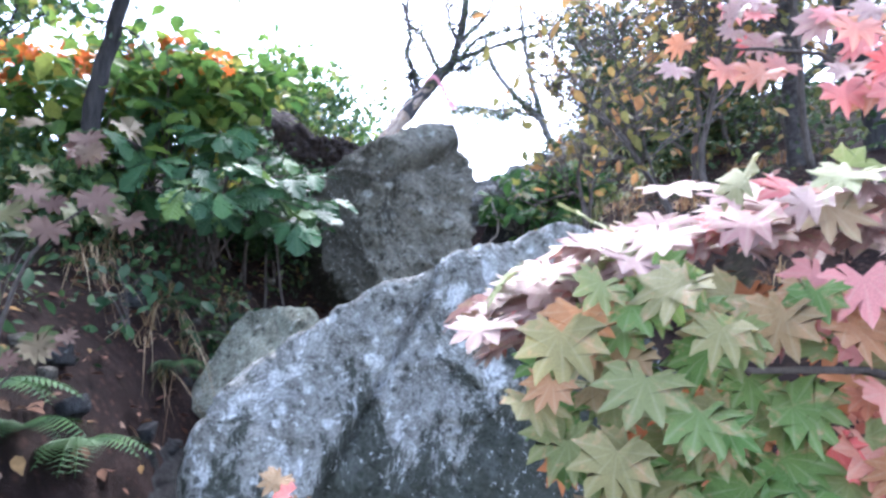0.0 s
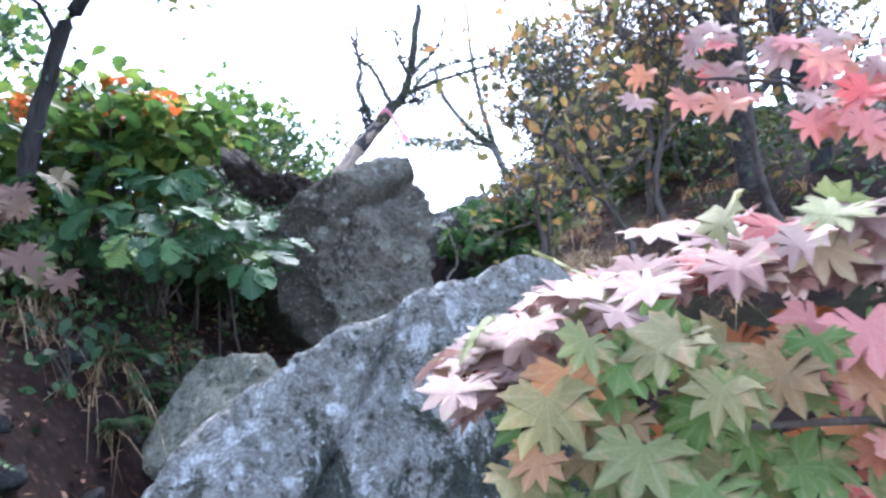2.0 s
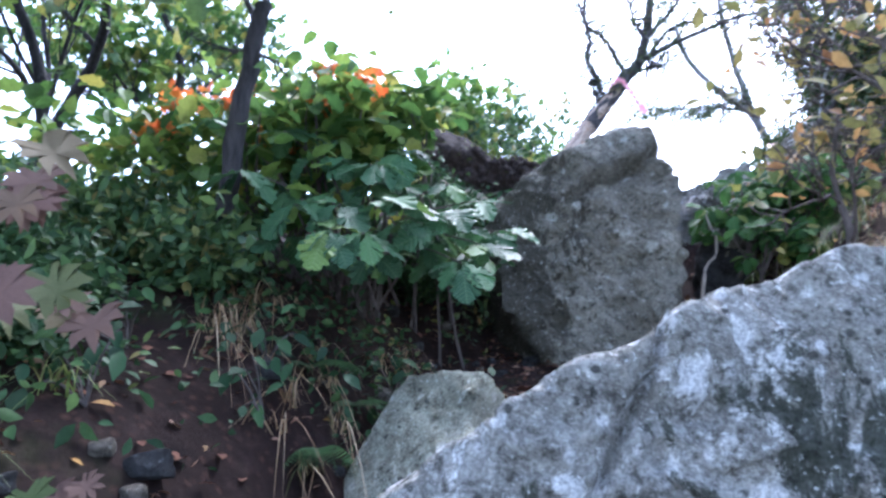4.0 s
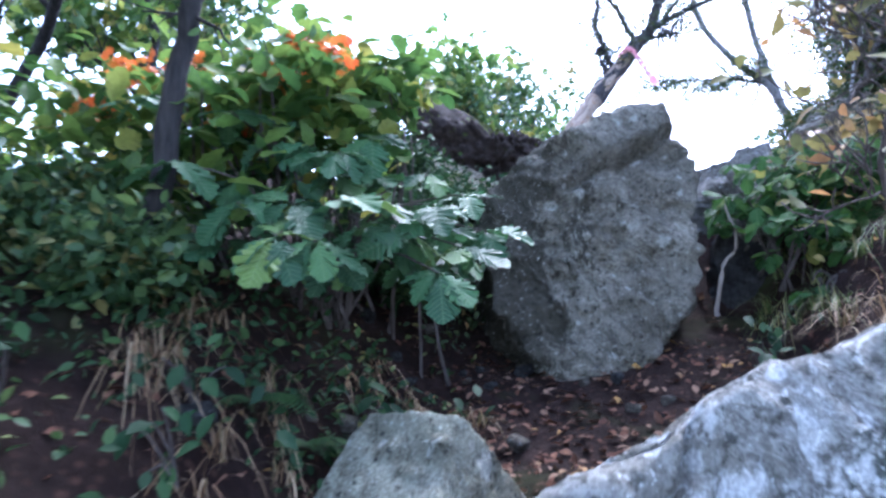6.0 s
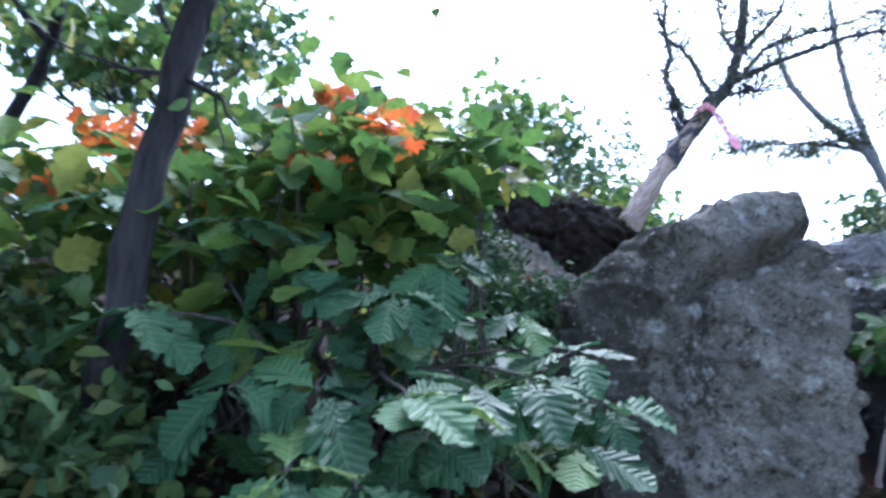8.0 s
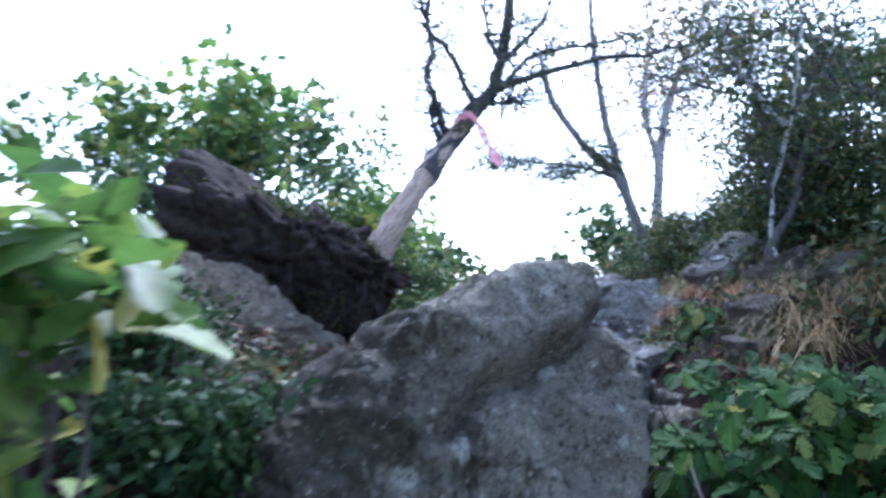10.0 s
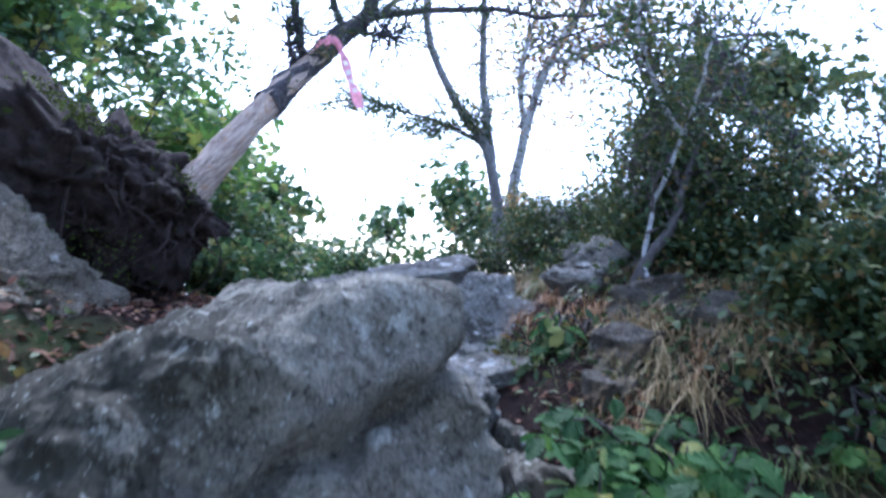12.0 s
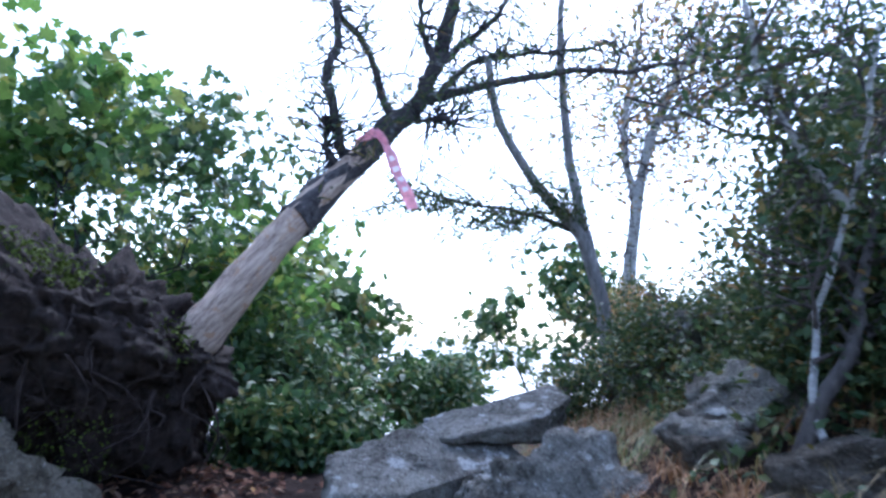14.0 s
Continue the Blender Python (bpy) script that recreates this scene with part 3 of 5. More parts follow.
rock("rock_slab", (0.38, 6.5, 2.64), [((0.076, -0.348, 0.934), 0.09), ((-1, -0.1, 0.1), 0.395), ((0.2, -0.97, -0.25), 0.26), ((0.64, -0.77, -0.3), 0.15), ((0, 1, 0.2), 0.35), ((0.15, -0.3, -1), 0.1), ((0.9, 0.3, 0), 0.41), ((-0.69, 0.73, 0.1), 0.196)],
     "flat grey rock slab tilted across the saddle", M_ROCK_SLAB, "rock slab", 6, 0.02, 0.011, 60, seed=3, strata=1.0, ledge=0.005)
rock("rock_slab", (0.68, 6.82, 2.845), [((-0.249, -0.193, 0.95), 0.05), ((0.2, -0.95, -0.3), 0.205), ((0.95, 0.1, -0.2), 0.29), ((-1, -0.3, 0.1), 0.28), ((-0.25, 0.97, 0.1), 0.11), ((0.1, -0.2, -1), 0.1), ((0.7, -0.7, -0.1), 0.26)],
     "upper grey rock slab with a sharp overhanging edge", M_ROCK_SLAB, "rock slab", 6, 0.02, 0.011, 60, seed=14, strata=1.0, ledge=0.005)
# its dark colour paints the shade under the slab
block("rock", (0.45, 6.75, 2.34), (0.6, 0.4, 0.42), "rock carrying the tilted slab, coloured dark for the shade there", M_ROCK_DAMP_SHADE, "rock", (5, 0, 10), 29)
block("rock", (0.82, 6.12, 2.5), (0.66, 0.56, 0.36), "grey layered rock face tilted in the earth bank", M_ROCK_SLAB, "rock", (30, -30, 8), 21, 6)
block("rock", (0.86, 5.82, 2.46), (0.42, 0.34, 0.17), "grey rock ledge over a dark hollow", M_ROCK_SLAB, "rock", (12, -20, 10), 22, 6)
# coloured near black for the shadow below the ledge
block("rock", (0.98, 5.78, 2.24), (0.36, 0.28, 0.26), "rock under the ledge, coloured dark for the hollow's shade", M_ROCK_DAMP_SHADE, "rock", (0, -10, 20), 24)
block("rock", (0.45, 5.4, 2.3), (0.34, 0.32, 0.28), "pale grey rock behind the upright boulder", M_ROCK_SLAB, "rock", (15, -22, 5), 25, 6)
block("rock", (1.36, 6.06, 2.86), (0.3, 0.24, 0.34), "jagged dark rock below the crooked birch", M_ROCK_BANK, "rock", (25, -38, -12), 26, 6)
block("rock", (0.76, 5.9, 2.32), (0.5, 0.42, 0.3), "grey angular rock in the earth bank", M_ROCK_SLAB, "rock", (10, -18, -10), 23)
block("rock", (1.04, 5.75, 2.42), (0.42, 0.36, 0.26), "grey broken rock under dry grass", M_ROCK_SLAB, "rock", (15, -10, 15), 27)
block("rock", (1.42, 6.12, 2.95), (0.4, 0.3, 0.34), "grey jagged rock among shrubs", M_ROCK_SLAB, "rock", (10, -35, 10), 31)
block("rock", (1.9, 6.25, 2.98), (0.6, 0.45, 0.5), "dark grey rock among shrubs", M_ROCK_UP, "rock", (0, -20, 30), 33)
block("rock", (1.26, 5.95, 2.70), (0.34, 0.3, 0.24), "dark broken rock in the bank", M_ROCK_UP, "rock", (15, -25, 35), 71)
block("rock", (1.55, 5.8, 2.80), (0.42, 0.32, 0.3), "dark broken rock in the bank", M_ROCK_UP, "rock", (5, -30, -15), 72)
block("rock", (0.95, 5.45, 2.2), (0.4, 0.3, 0.24), "grey angular rock in the bank", M_ROCK_SLAB, "rock", (5, -20, 40), 74)
block("rock", (0.62, 5.6, 2.1), (0.36, 0.3, 0.26), "grey angular rock in the bank", M_ROCK_SLAB, "rock", (12, -5, -25), 75)
block("rock", (1.75, 7.2, 3.28), (0.5, 0.3, 0.3), "rounded grey rock on the ridge", M_ROCK_SLAB, "rock", (0, -20, 10), 35)
block("rock", (0.70, 5.35, 2.02), (0.3, 0.4, 0.6), "dark grey rock beside the upright boulder", M_ROCK_UP, "rock", (-15, 12, 25), 37)
# darkened to give the shaded gap next to the boulder
block("rock", (0.52, 4.85, 1.82), (0.3, 0.34, 0.5), "rock beside the upright boulder, coloured dark for the gap's shade", M_ROCK_DAMP_SHADE, "rock", (-10, 10, 0), 39)
block("rock", (0.66, 5.0, 2.0), (0.3, 0.36, 0.55), "grey split rock beside the upright boulder", M_ROCK_UP, "rock", (-12, 18, 15), 81)
block("rock", (1.15, 5.35, ground_z(1.15, 5.35) + 0.02), (0.24, 0.2, 0.16), "dark broken rock in the bank", M_ROCK_BANK, "rock", (10, -20, 30), 91)
block("rock", (1.38, 5.6, ground_z(1.38, 5.6) + 0.03), (0.3, 0.22, 0.2), "dark broken rock in the bank", M_ROCK_BANK, "rock", (5, -25, -20), 92)
block("rock", (1.0, 5.2, ground_z(1.0, 5.2) + 0.0), (0.2, 0.18, 0.12), "dark broken rock in the bank", M_ROCK_BANK, "rock", (0, -15, 60), 93)
block("rock", (1.5, 5.3, ground_z(1.5, 5.3) + 0.02), (0.26, 0.2, 0.18), "dark broken rock in the bank", M_ROCK_BANK, "rock", (12, -30, 10), 94)
block("rock", (1.62, 6.05, 3.03), (0.4, 0.28, 0.28), "dark broken rock in the bank", M_ROCK_BANK, "rock", (8, -25, -20), 84)
block("rock", (-1.38, 6.05, 2.42), (1.2, 1.0, 0.5), "weathered tan rock face sloping beside the path", M_ROCK_TAN, "rock", (22, 27, 4), 41, 6)
block("rock", (-1.2, 5.62, 2.12), (0.5, 0.8, 0.3), "weathered tan rock low in the bank", M_ROCK_TAN, "rock", (14, 28, 5), 44)
block("rock", (-1.4, 5.3, 2.25), (0.5, 0.5, 0.4), "mossy grey rock in the bank", M_ROCK_BANK, "rock", (20, 30, 0), 43)
block("rock", (-1.30, 7.0, 2.80), (0.2, 0.15, 0.17), "pale stone caught in the root mass", M_ROCK_PALE, "stone", (20, 10, 0), 45)
block("rock", (-0.25, 6.0, 2.32), (0.5, 0.4, 0.3), "grey rock behind the upright boulder", M_ROCK_SLAB, "rock", (10, 0, 30), 47)
block("rock", (-1.06, 1.72, 0.84), (0.5, 0.62, 0.22), "dark damp rock at the foot of the bank", M_ROCK_DAMP_SHADE, "rock", (20, 30, 20), 49)
block("rock", (0.55, 0.85, 0.55), (0.4, 0.4, 0.4), "grey rock under the maple branches", M_ROCK_FRONT, "rock", (10, 5, 20), 53)
rr = random.Random(8)
for k in range(40):
    x, y = rr.uniform(-1.25, 0.5), rr.uniform(0.6, 3.9) if k < 18 else rr.uniform(2.7, 4.0)
    if -0.85 < x and y < 2.6:
        x = rr.uniform(-1.3, -0.9)
    q = rr.uniform(0.03, 0.085)
    tagged(block("stone", (x, y, ground_z(x, y) + q * 0.15), (q, q * 0.8, q * 0.6), "small dark stone on the earth path", M_ROCK_DAMP_SHADE if k % 3 else M_ROCK_BANK, "stone", (rr.uniform(-20, 20), 0, rr.uniform(0, 90)), 60 + k, 4, 0.12), group="small stones on the path")


# ---- trees ----
def grow(rng, base, way, length, radius, depth, kids=3, spread=0.7, lift=0.15, crook=0.12, out=None, level=0, min_r=0.004):
    """Grows a limb and its side limbs; out gathers (level, points, r0, r1); returns the tips of the last ones."""
    n = max(4, int(length / 0.12)) if level == 0 else 5
    way = Vector(way).normalized()
    pts = [Vector(base)]
    for i in range(n):
        way = (way + Vector((rng.gauss(0, crook), rng.gauss(0, crook), rng.gauss(0, crook) + lift * 0.15))).normalized()
        pts.append(pts[-1] + way * length / n)
    r1 = max(radius * 0.45, min_r * 0.6)
    out.append((level, pts, radius, r1))
    tips = [(pts[-1], way)]
    if level < depth:
        for c in range(kids):
            u = rng.uniform(0.35, 0.98) if level else rng.uniform(0.3, 1.0)
            k = u * n
            i = min(int(k), n - 1)
            p = pts[i].lerp(pts[i + 1], k - i)
            side = Vector((rng.gauss(0, 1), rng.gauss(0, 1), rng.gauss(0, 0.6))).normalized()
            w = (way * (1 - spread) + side * spread + Vector((0, 0, lift))).normalized()
            r = max(min_r, (radius + (r1 - radius) * u) * rng.uniform(0.4, 0.62))
            tips += grow(rng, p, w, length * rng.uniform(0.42, 0.68), r, depth, kids, spread, lift, crook, out, level + 1, min_r)
    return tips


def plant(name, label, category, base, way, length, radius, depth, kids, seed, bark, leaf=None, rim=OVAL, leaf_size=0.06, per_tip=14, puff=0.16, spread=0.7, lift=0.15, crook=0.12, up=0.5, group="", trunk_name="trunk", keep=1.0):
    """A tree or shrub: trunk, each main branch, the twigs together and the crown of leaves."""
    rng = random.Random(seed)
    nr = np.random.default_rng(seed)
    top = holder(name, base, label, category, group)
    limbs = []
    tips = grow(rng, base, way, length, radius, depth, kids, spread, lift, crook, limbs)
    twigs = Soup()
    for level, pts, r0, r1 in limbs:
        n = len(pts)
        v, f = tube(pts, [r0 + (r1 - r0) * i / (n - 1) for i in range(n)], 9 if level == 0 else 6 if level == 1 else 4, 0.15 if level < 2 else 0, seed)
        if level == 0:
            piece(trunk_name, v, f, bark, top)
        elif level == 1 and depth > 1:
            piece("branch", v, f, bark, top)
        else:
            twigs.add(v, f)
    if twigs.v:
        piece("brushwood", twigs.v, twigs.f, bark, top)["kind"] = "stuff"
    if leaf:
        places = []
        for p, w in tips:
            if rng.random() < keep:
                places.append(np.array(p) + nr.normal(size=(per_tip, 3)) * puff * np.array([1, 1, 0.7]))
        if places:
            places = np.concatenate(places)
            leaf_cloud("crown", rim, places, leaf_size * nr.uniform(0.6, 1.25, len(places)), leaf, top, nr, up)
    return top


def leaning_tree():
    rng = random.Random(4)
    nr = np.random.default_rng(4)
    top = holder("leaning_tree", (-0.62, 6.85, 2.5), "leaning dead-topped tree, bark stripped low, roots torn up", "tree")
    base, mid, up1, fork, far = (-0.68, 6.88, 3.0), (-0.30, 7.28, 3.73), (-0.02, 7.70, 4.20), (0.27, 8.00, 4.64), (0.37, 8.1, 4.98)
    v, f = limb([base, (-0.62, 6.90, 3.12), (-0.45, 7.08, 3.45), mid, up1], 0.105, 0.07, 22, 16, 0.0, 0.25)
    piece("bare_trunk", v, f, M_WOOD_BARE, top, "barkless pale grey lower trunk")
    v, f = limb([(-0.33, 7.24, 3.68), up1, (0.13, 7.88, 4.46), fork, far, (0.45, 8.25, 5.42), (0.55, 8.4, 6.1)], 0.086, 0.045, 30, 14, 0.012, 0.4)
    piece("trunk", v, f, M_BARK_SCALY, top, "scaly dark bark with grey lichen")
    lines = [
        ([(0.27, 8.0, 4.64), (0.45, 8.0, 4.73), (0.66, 8.0, 4.81), (1.19, 7.9, 4.95), (1.6, 7.7, 4.94), (2.0, 7.6, 5.05)], 0.042, 0.012),
        ([(-0.10, 7.62, 4.10), (-0.17, 7.66, 4.24), (-0.22, 7.7, 4.42), (-0.30, 7.75, 4.67), (-0.25, 7.8, 4.91), (-0.31, 7.8, 5.16), (-0.3, 7.8, 5.5)], 0.036, 0.018),
        ([(0.13, 7.86, 4.44), (0.06, 7.9, 4.59), (-0.08, 7.95, 4.93), (-0.27, 8.0, 5.15), (-0.35, 8.0, 5.4)], 0.036, 0.014),
        ([(0.33, 8.05, 4.85), (0.5, 8.1, 5.1), (0.76, 8.2, 5.4), (0.9, 8.2, 5.9)], 0.035, 0.012),
        ([(0.4, 8.0, 4.70), (0.6, 8.05, 4.98), (0.85, 8.1, 5.09), (1.23, 8.1, 5.18), (1.6, 8.1, 5.3)], 0.028, 0.009),
        ([(0.18, 7.92, 4.52), (0.3, 7.85, 4.48), (0.42, 7.8, 4.5), (0.5, 7.75, 4.46)], 0.02, 0.007),
        ([(-0.1, 7.55, 4.0), (-0.22, 7.6, 4.15), (-0.27, 7.7, 4.4)], 0.025, 0.012),
        ([(0.36, 8.08, 4.95), (0.25, 8.1, 5.2), (0.2, 8.1, 5.6)], 0.03, 0.012),
    ]
    needles = []
    for pts, r0, r1 in lines:
        v, f = limb(pts, r0, r1, 14, 7, 0.015, 0.2, rng)
        br = piece("branch", v, f, M_BARK_SCALY, top)
        tw = Soup()
        for k in range(44):
            p = bend(pts, 20)[rng.randrange(6, 20)]
            w = Vector((rng.gauss(0.2, 1), rng.gauss(0, 0.8), rng.gauss(0.2, 0.8))).normalized() * rng.uniform(0.12, 0.42)
            q = [p, p + w * 0.5 + Vector((0, 0, rng.uniform(-0.04, 0.04))), p + w]
            tw.add(*limb(q, 0.009, 0.004, 5, 4, 0.01, 0, rng))
            needles.append(np.array(q[-1]))
        piece("brushwood", tw.v, tw.f, M_BARK_DARK, br)["kind"] = "stuff"
    places = np.concatenate([p + nr.normal(size=(12, 3)) * 0.05 for p in needles])
    thin = [(0, 0), (0.06, 0.4), (0, 1), (-0.06, 0.4)]
    leaf_cloud("needle_foliage", thin, places, nr.uniform(0.06, 0.11, len(places)), M_LEAF_DARK, top, nr, 0.2)
    # the torn-up root mass under the trunk
    rp, _ = slab_planes([(-0.8, 0.58), (-0.5, 0.55), (0.05, 0.34), (0.5, 0.06), (0.54, -0.3), (0.36, -0.68), (-0.1, -0.7), (-0.9, -0.1)], 0.36, 0.45, 8, -24)
    rock("root_mass", (-1.15, 6.95, 3.0), rp, "dark overhanging mass of soil and roots", M_ROOT_SOIL, sub=6, rough=0.26, grain=0.07, round_=9, seed=12, parent=top)
    rp, _ = slab_planes([(-0.4, 0.26), (-0.1, 0.14), (0.2, 0.02), (0.25, -0.14), (0.12, -0.42), (-0.4, -0.45)], 0.27, 0.3, 10, -10)
    rock("root_collar", (-0.70, 6.88, 2.98), rp, "soil and torn roots at the foot of the trunk", M_ROOT_SOIL, sub=6, rough=0.2, grain=0.07, round_=5, seed=15, parent=top)
    rp, _ = slab_planes([(-0.9, 0.3), (0.34, 0.35), (0.34, -0.2), (0.38, -0.6), (-0.9, -0.6)], 0.25, 0.4, 8, 0)
    rock("root_stock", (-0.95, 7.15, 2.5), rp, "dark soil and rotted stump under the roots", M_ROOT_SOIL, sub=6, rough=0.14, grain=0.06, round_=8, seed=18, parent=top)
    for k in range(30):
        x = rng.uniform(-1.9, -0.5)
        z = 3.38 - 0.42 * max(0, x + 1.4) + rng.uniform(-0.35, 0.0)
        p = Vector((x, 6.56 + rng.uniform(-0.06, 0.06), z))
        d = rng.uniform(0.15, 0.55)
        pts = [p, p + Vector((rng.uniform(-0.12, 0.12), -0.06, -d * 0.35)), p + Vector((rng.uniform(-0.2, 0.2), -0.04, -d * 0.7)), p + Vector((rng.uniform(-0.25, 0.25), rng.uniform(-0.05, 0.1), -d))]
        v, f = limb(pts, rng.choice([0.003, 0.004, 0.005, 0.009]), 0.002, 9, 5, 0.012, 0.2, rng)
        piece("root", v, f, M_ROOT, top)
    n = 2600
    x = nr.uniform(-2.0, -0.6, n)
    z = 3.46 - 0.46 * np.maximum(0, x + 1.42) - np.abs(nr.normal(size=n)) * 0.05
    moss = np.stack([x, 6.78 + nr.normal(size=n) * 0.12, z + nr.normal(size=n) * 0.025], 1)
    keep = np.sin(x * 9) + nr.normal(size=n) * 0.5 > -0.2
    leaf_cloud("moss", OVAL, moss[keep], nr.uniform(0.012, 0.035, keep.sum()), M_MOSS, top, nr, 0.5, "yellow-green moss on the root mass")
    n = 900
    m2 = np.stack([nr.uniform(-1.6, -0.8, n), 6.5 + nr.normal(size=n) * 0.06, nr.uniform(2.5, 2.8, n)], 1)
    leaf_cloud("moss", OVAL, m2, nr.uniform(0.008, 0.018, n), M_MOSS, top, nr, 0.5, "moss under the root mass")


leaning_tree()


def ribbon():
    top = holder("ribbon", (0.10, 7.5, 4.22), "pink cloth trail ribbon tied round the leaning trunk", "ribbon")
    def strip(name, pts, wide, across):
        line = bend(pts, 16)
        v, f = [], []
        for i, p in enumerate(line):
            w = Vector(across) * wide * (0.6 + 0.4 * min(1, i / 5)) * 0.5
            tw = Vector((0, 0.03 * math.sin(i * 0.9), 0))
            v += [p - w - tw, p + w + tw]
        for i in range(len(line) - 1):
            f.append((2 * i, 2 * i + 1, 2 * i + 3, 2 * i + 2))
        return piece(name, v, f, M_RIBBON, top), line
    tail, line = strip("tail", [(0.06, 7.55, 4.27), (0.12, 7.53, 4.18), (0.17, 7.52, 4.07), (0.23, 7.51, 3.97), (0.28, 7.5, 3.87)], 0.07, (0.8, 0.25, 0.4))
    strip("loop", [(0.06, 7.55, 4.27), (0.0, 7.53, 4.27), (-0.05, 7.53, 4.23), (-0.08, 7.53, 4.2)], 0.07, (0.2, 0.2, 0.9))
    for k in range(4):
        p = line[5 + 2 * k]
        a, b = Vector((0.016, 0.006, 0.009)), Vector((0.006, -0.002, -0.014))
        o = Vector((0, -0.012, 0))
        piece("mark", [p - a - b + o, p + a - b + o, p + a + b + o, p - a + b + o], [(0, 1, 2, 3)], M_INK, tail, "pale unreadable print")
    v, f = limb([(0.03, 7.56, 4.29), (0.06, 7.55, 4.27), (0.09, 7.54, 4.23)], 0.03, 0.02, 6, 8)
    piece("knot", v, f, M_RIBBON, top)


ribbon()


def stem_tree(name, label, lines, bark, seed, leaf=None, leaf_size=0.05, per=10, puff=0.14, rim=OVAL, twig=0.3, twigs=14):
    """A tree whose main stems follow given lines, each (points, thick, thin)."""
    rng = random.Random(seed)
    nr = np.random.default_rng(seed)
    top = holder(name, lines[0][0][0], label, "tree")
    tips = []
    for k, (pts, r0, r1) in enumerate(lines):
        v, f = limb(pts, r0, r1, 18, 10 if k == 0 else 7, 0.012, 0.18, rng)
        br = piece("trunk" if k == 0 else "branch", v, f, bark, top)
        tw = Soup()
        line = bend(pts, 24)
        for _ in range(twigs):
            p = line[rng.randrange(8, 24)]
            w = Vector((rng.gauss(0, 1), rng.gauss(0, 1), rng.gauss(0.4, 0.7))).normalized() * rng.uniform(0.4, 1.2) * twig
            q = [p, p + w * 0.5 + Vector((rng.gauss(0, 0.03), 0, rng.gauss(0, 0.03))), p + w]
            tw.add(*limb(q, 0.009, 0.003, 5, 4, 0.012, 0, rng))
            for _ in range(2):
                w2 = (w * 0.5 + Vector((rng.gauss(0, 1), rng.gauss(0, 1), rng.gauss(0, 1))) * twig * 0.35)
                tw.add(*limb([q[1], q[1] + w2 * 0.5, q[1] + w2], 0.005, 0.002, 4, 3, 0.01, 0, rng))
                tips.append(np.array(q[1] + w2))
            tips.append(np.array(q[2]))
        if tw.v:
            piece("brushwood", tw.v, tw.f, bark if bark is not M_BIRCH else M_TWIG, br)["kind"] = "stuff"
    if leaf:
        places = np.concatenate([p + nr.normal(size=(per, 3)) * puff for p in tips])
        leaf_cloud("crown", rim, places, leaf_size * nr.uniform(0.6, 1.3, len(places)), leaf, top, nr, 0.4)
    return top


stem_tree("tree", "dark slender tree leaning above the bushes", [
    ([(-1.68, 2.58, 1.75), (-1.58, 2.56, 2.2), (-1.52, 2.55, 2.55), (-1.44, 2.56, 2.85), (-1.33, 2.6, 3.2), (-1.22, 2.65, 4.2)], 0.044, 0.028),
    ([(-1.47, 2.55, 2.75), (-1.7, 2.7, 3.1), (-1.95, 2.8, 3.5)], 0.016, 0.006),
    ([(-1.42, 2.58, 2.95), (-1.2, 2.75, 3.25), (-1.0, 2.9, 3.45)], 0.014, 0.005)], M_BARK_DARK, 21, M_LEAF_CROWN, 0.05, 6, 0.08, twigs=9)
stem_tree("birch_tree", "crooked thin birch with peeling white bark on the bank", [
    ([(1.46, 5.6, 2.70), (1.42, 5.65, 2.95), (1.44, 5.75, 3.2), (1.50, 5.8, 3.42), (1.60, 5.8, 3.75), (1.66, 5.8, 4.05), (1.72, 5.85, 4.4)], 0.015, 0.009),
    ([(1.60, 5.8, 3.72), (1.42, 5.85, 3.95), (1.30, 5.9, 4.25), (1.22, 5.9, 4.6)], 0.018, 0.007),
    ([(1.64, 5.8, 3.85), (1.85, 5.85, 4.1), (1.95, 5.9, 4.4)], 0.016, 0.006)], M_BIRCH, 22, M_LEAF_DARK, 0.036, 16, 0.075)
stem_tree("tree", "twisted dark shrub tree growing from the bank rocks", [
    ([(1.36, 5.72, 2.75), (1.41, 5.72, 3.03), (1.55, 5.74, 3.24), (1.63, 5.8, 3.45), (1.85, 6.0, 3.9), (1.9, 6.0, 4.3)], 0.034, 0.012),
    ([(1.62, 5.8, 3.3), (1.9, 5.9, 3.5), (2.1, 6.0, 3.85)], 0.02, 0.008),
    ([(1.66, 5.85, 3.5), (1.5, 5.9, 3.8), (1.45, 6.0, 4.2)], 0.016, 0.006)], M_BARK_MID, 23, M_LEAF_DARK, 0.036, 22, 0.085, twigs=20)
stem_tree("tree", "forked tree on the ridge, greyed by painted glare, with sparse leaves", [
    ([(1.66, 8.0, 2.9), (1.62, 8.0, 3.31), (1.50, 8.0, 3.7), (1.35, 8.0, 3.95), (1.05, 8.0, 4.25), (0.80, 8.0, 4.6), (0.7, 8.0, 5.0)], 0.06, 0.025),
    ([(1.50, 8.0, 3.7), (1.36, 8.05, 4.2), (1.27, 8.1, 4.7), (1.21, 8.1, 5.2), (1.15, 8.1, 6.0)], 0.045, 0.02)], M_BARK_GLARE, 24, M_LEAF_CROWN, 0.035, 12, 0.11)
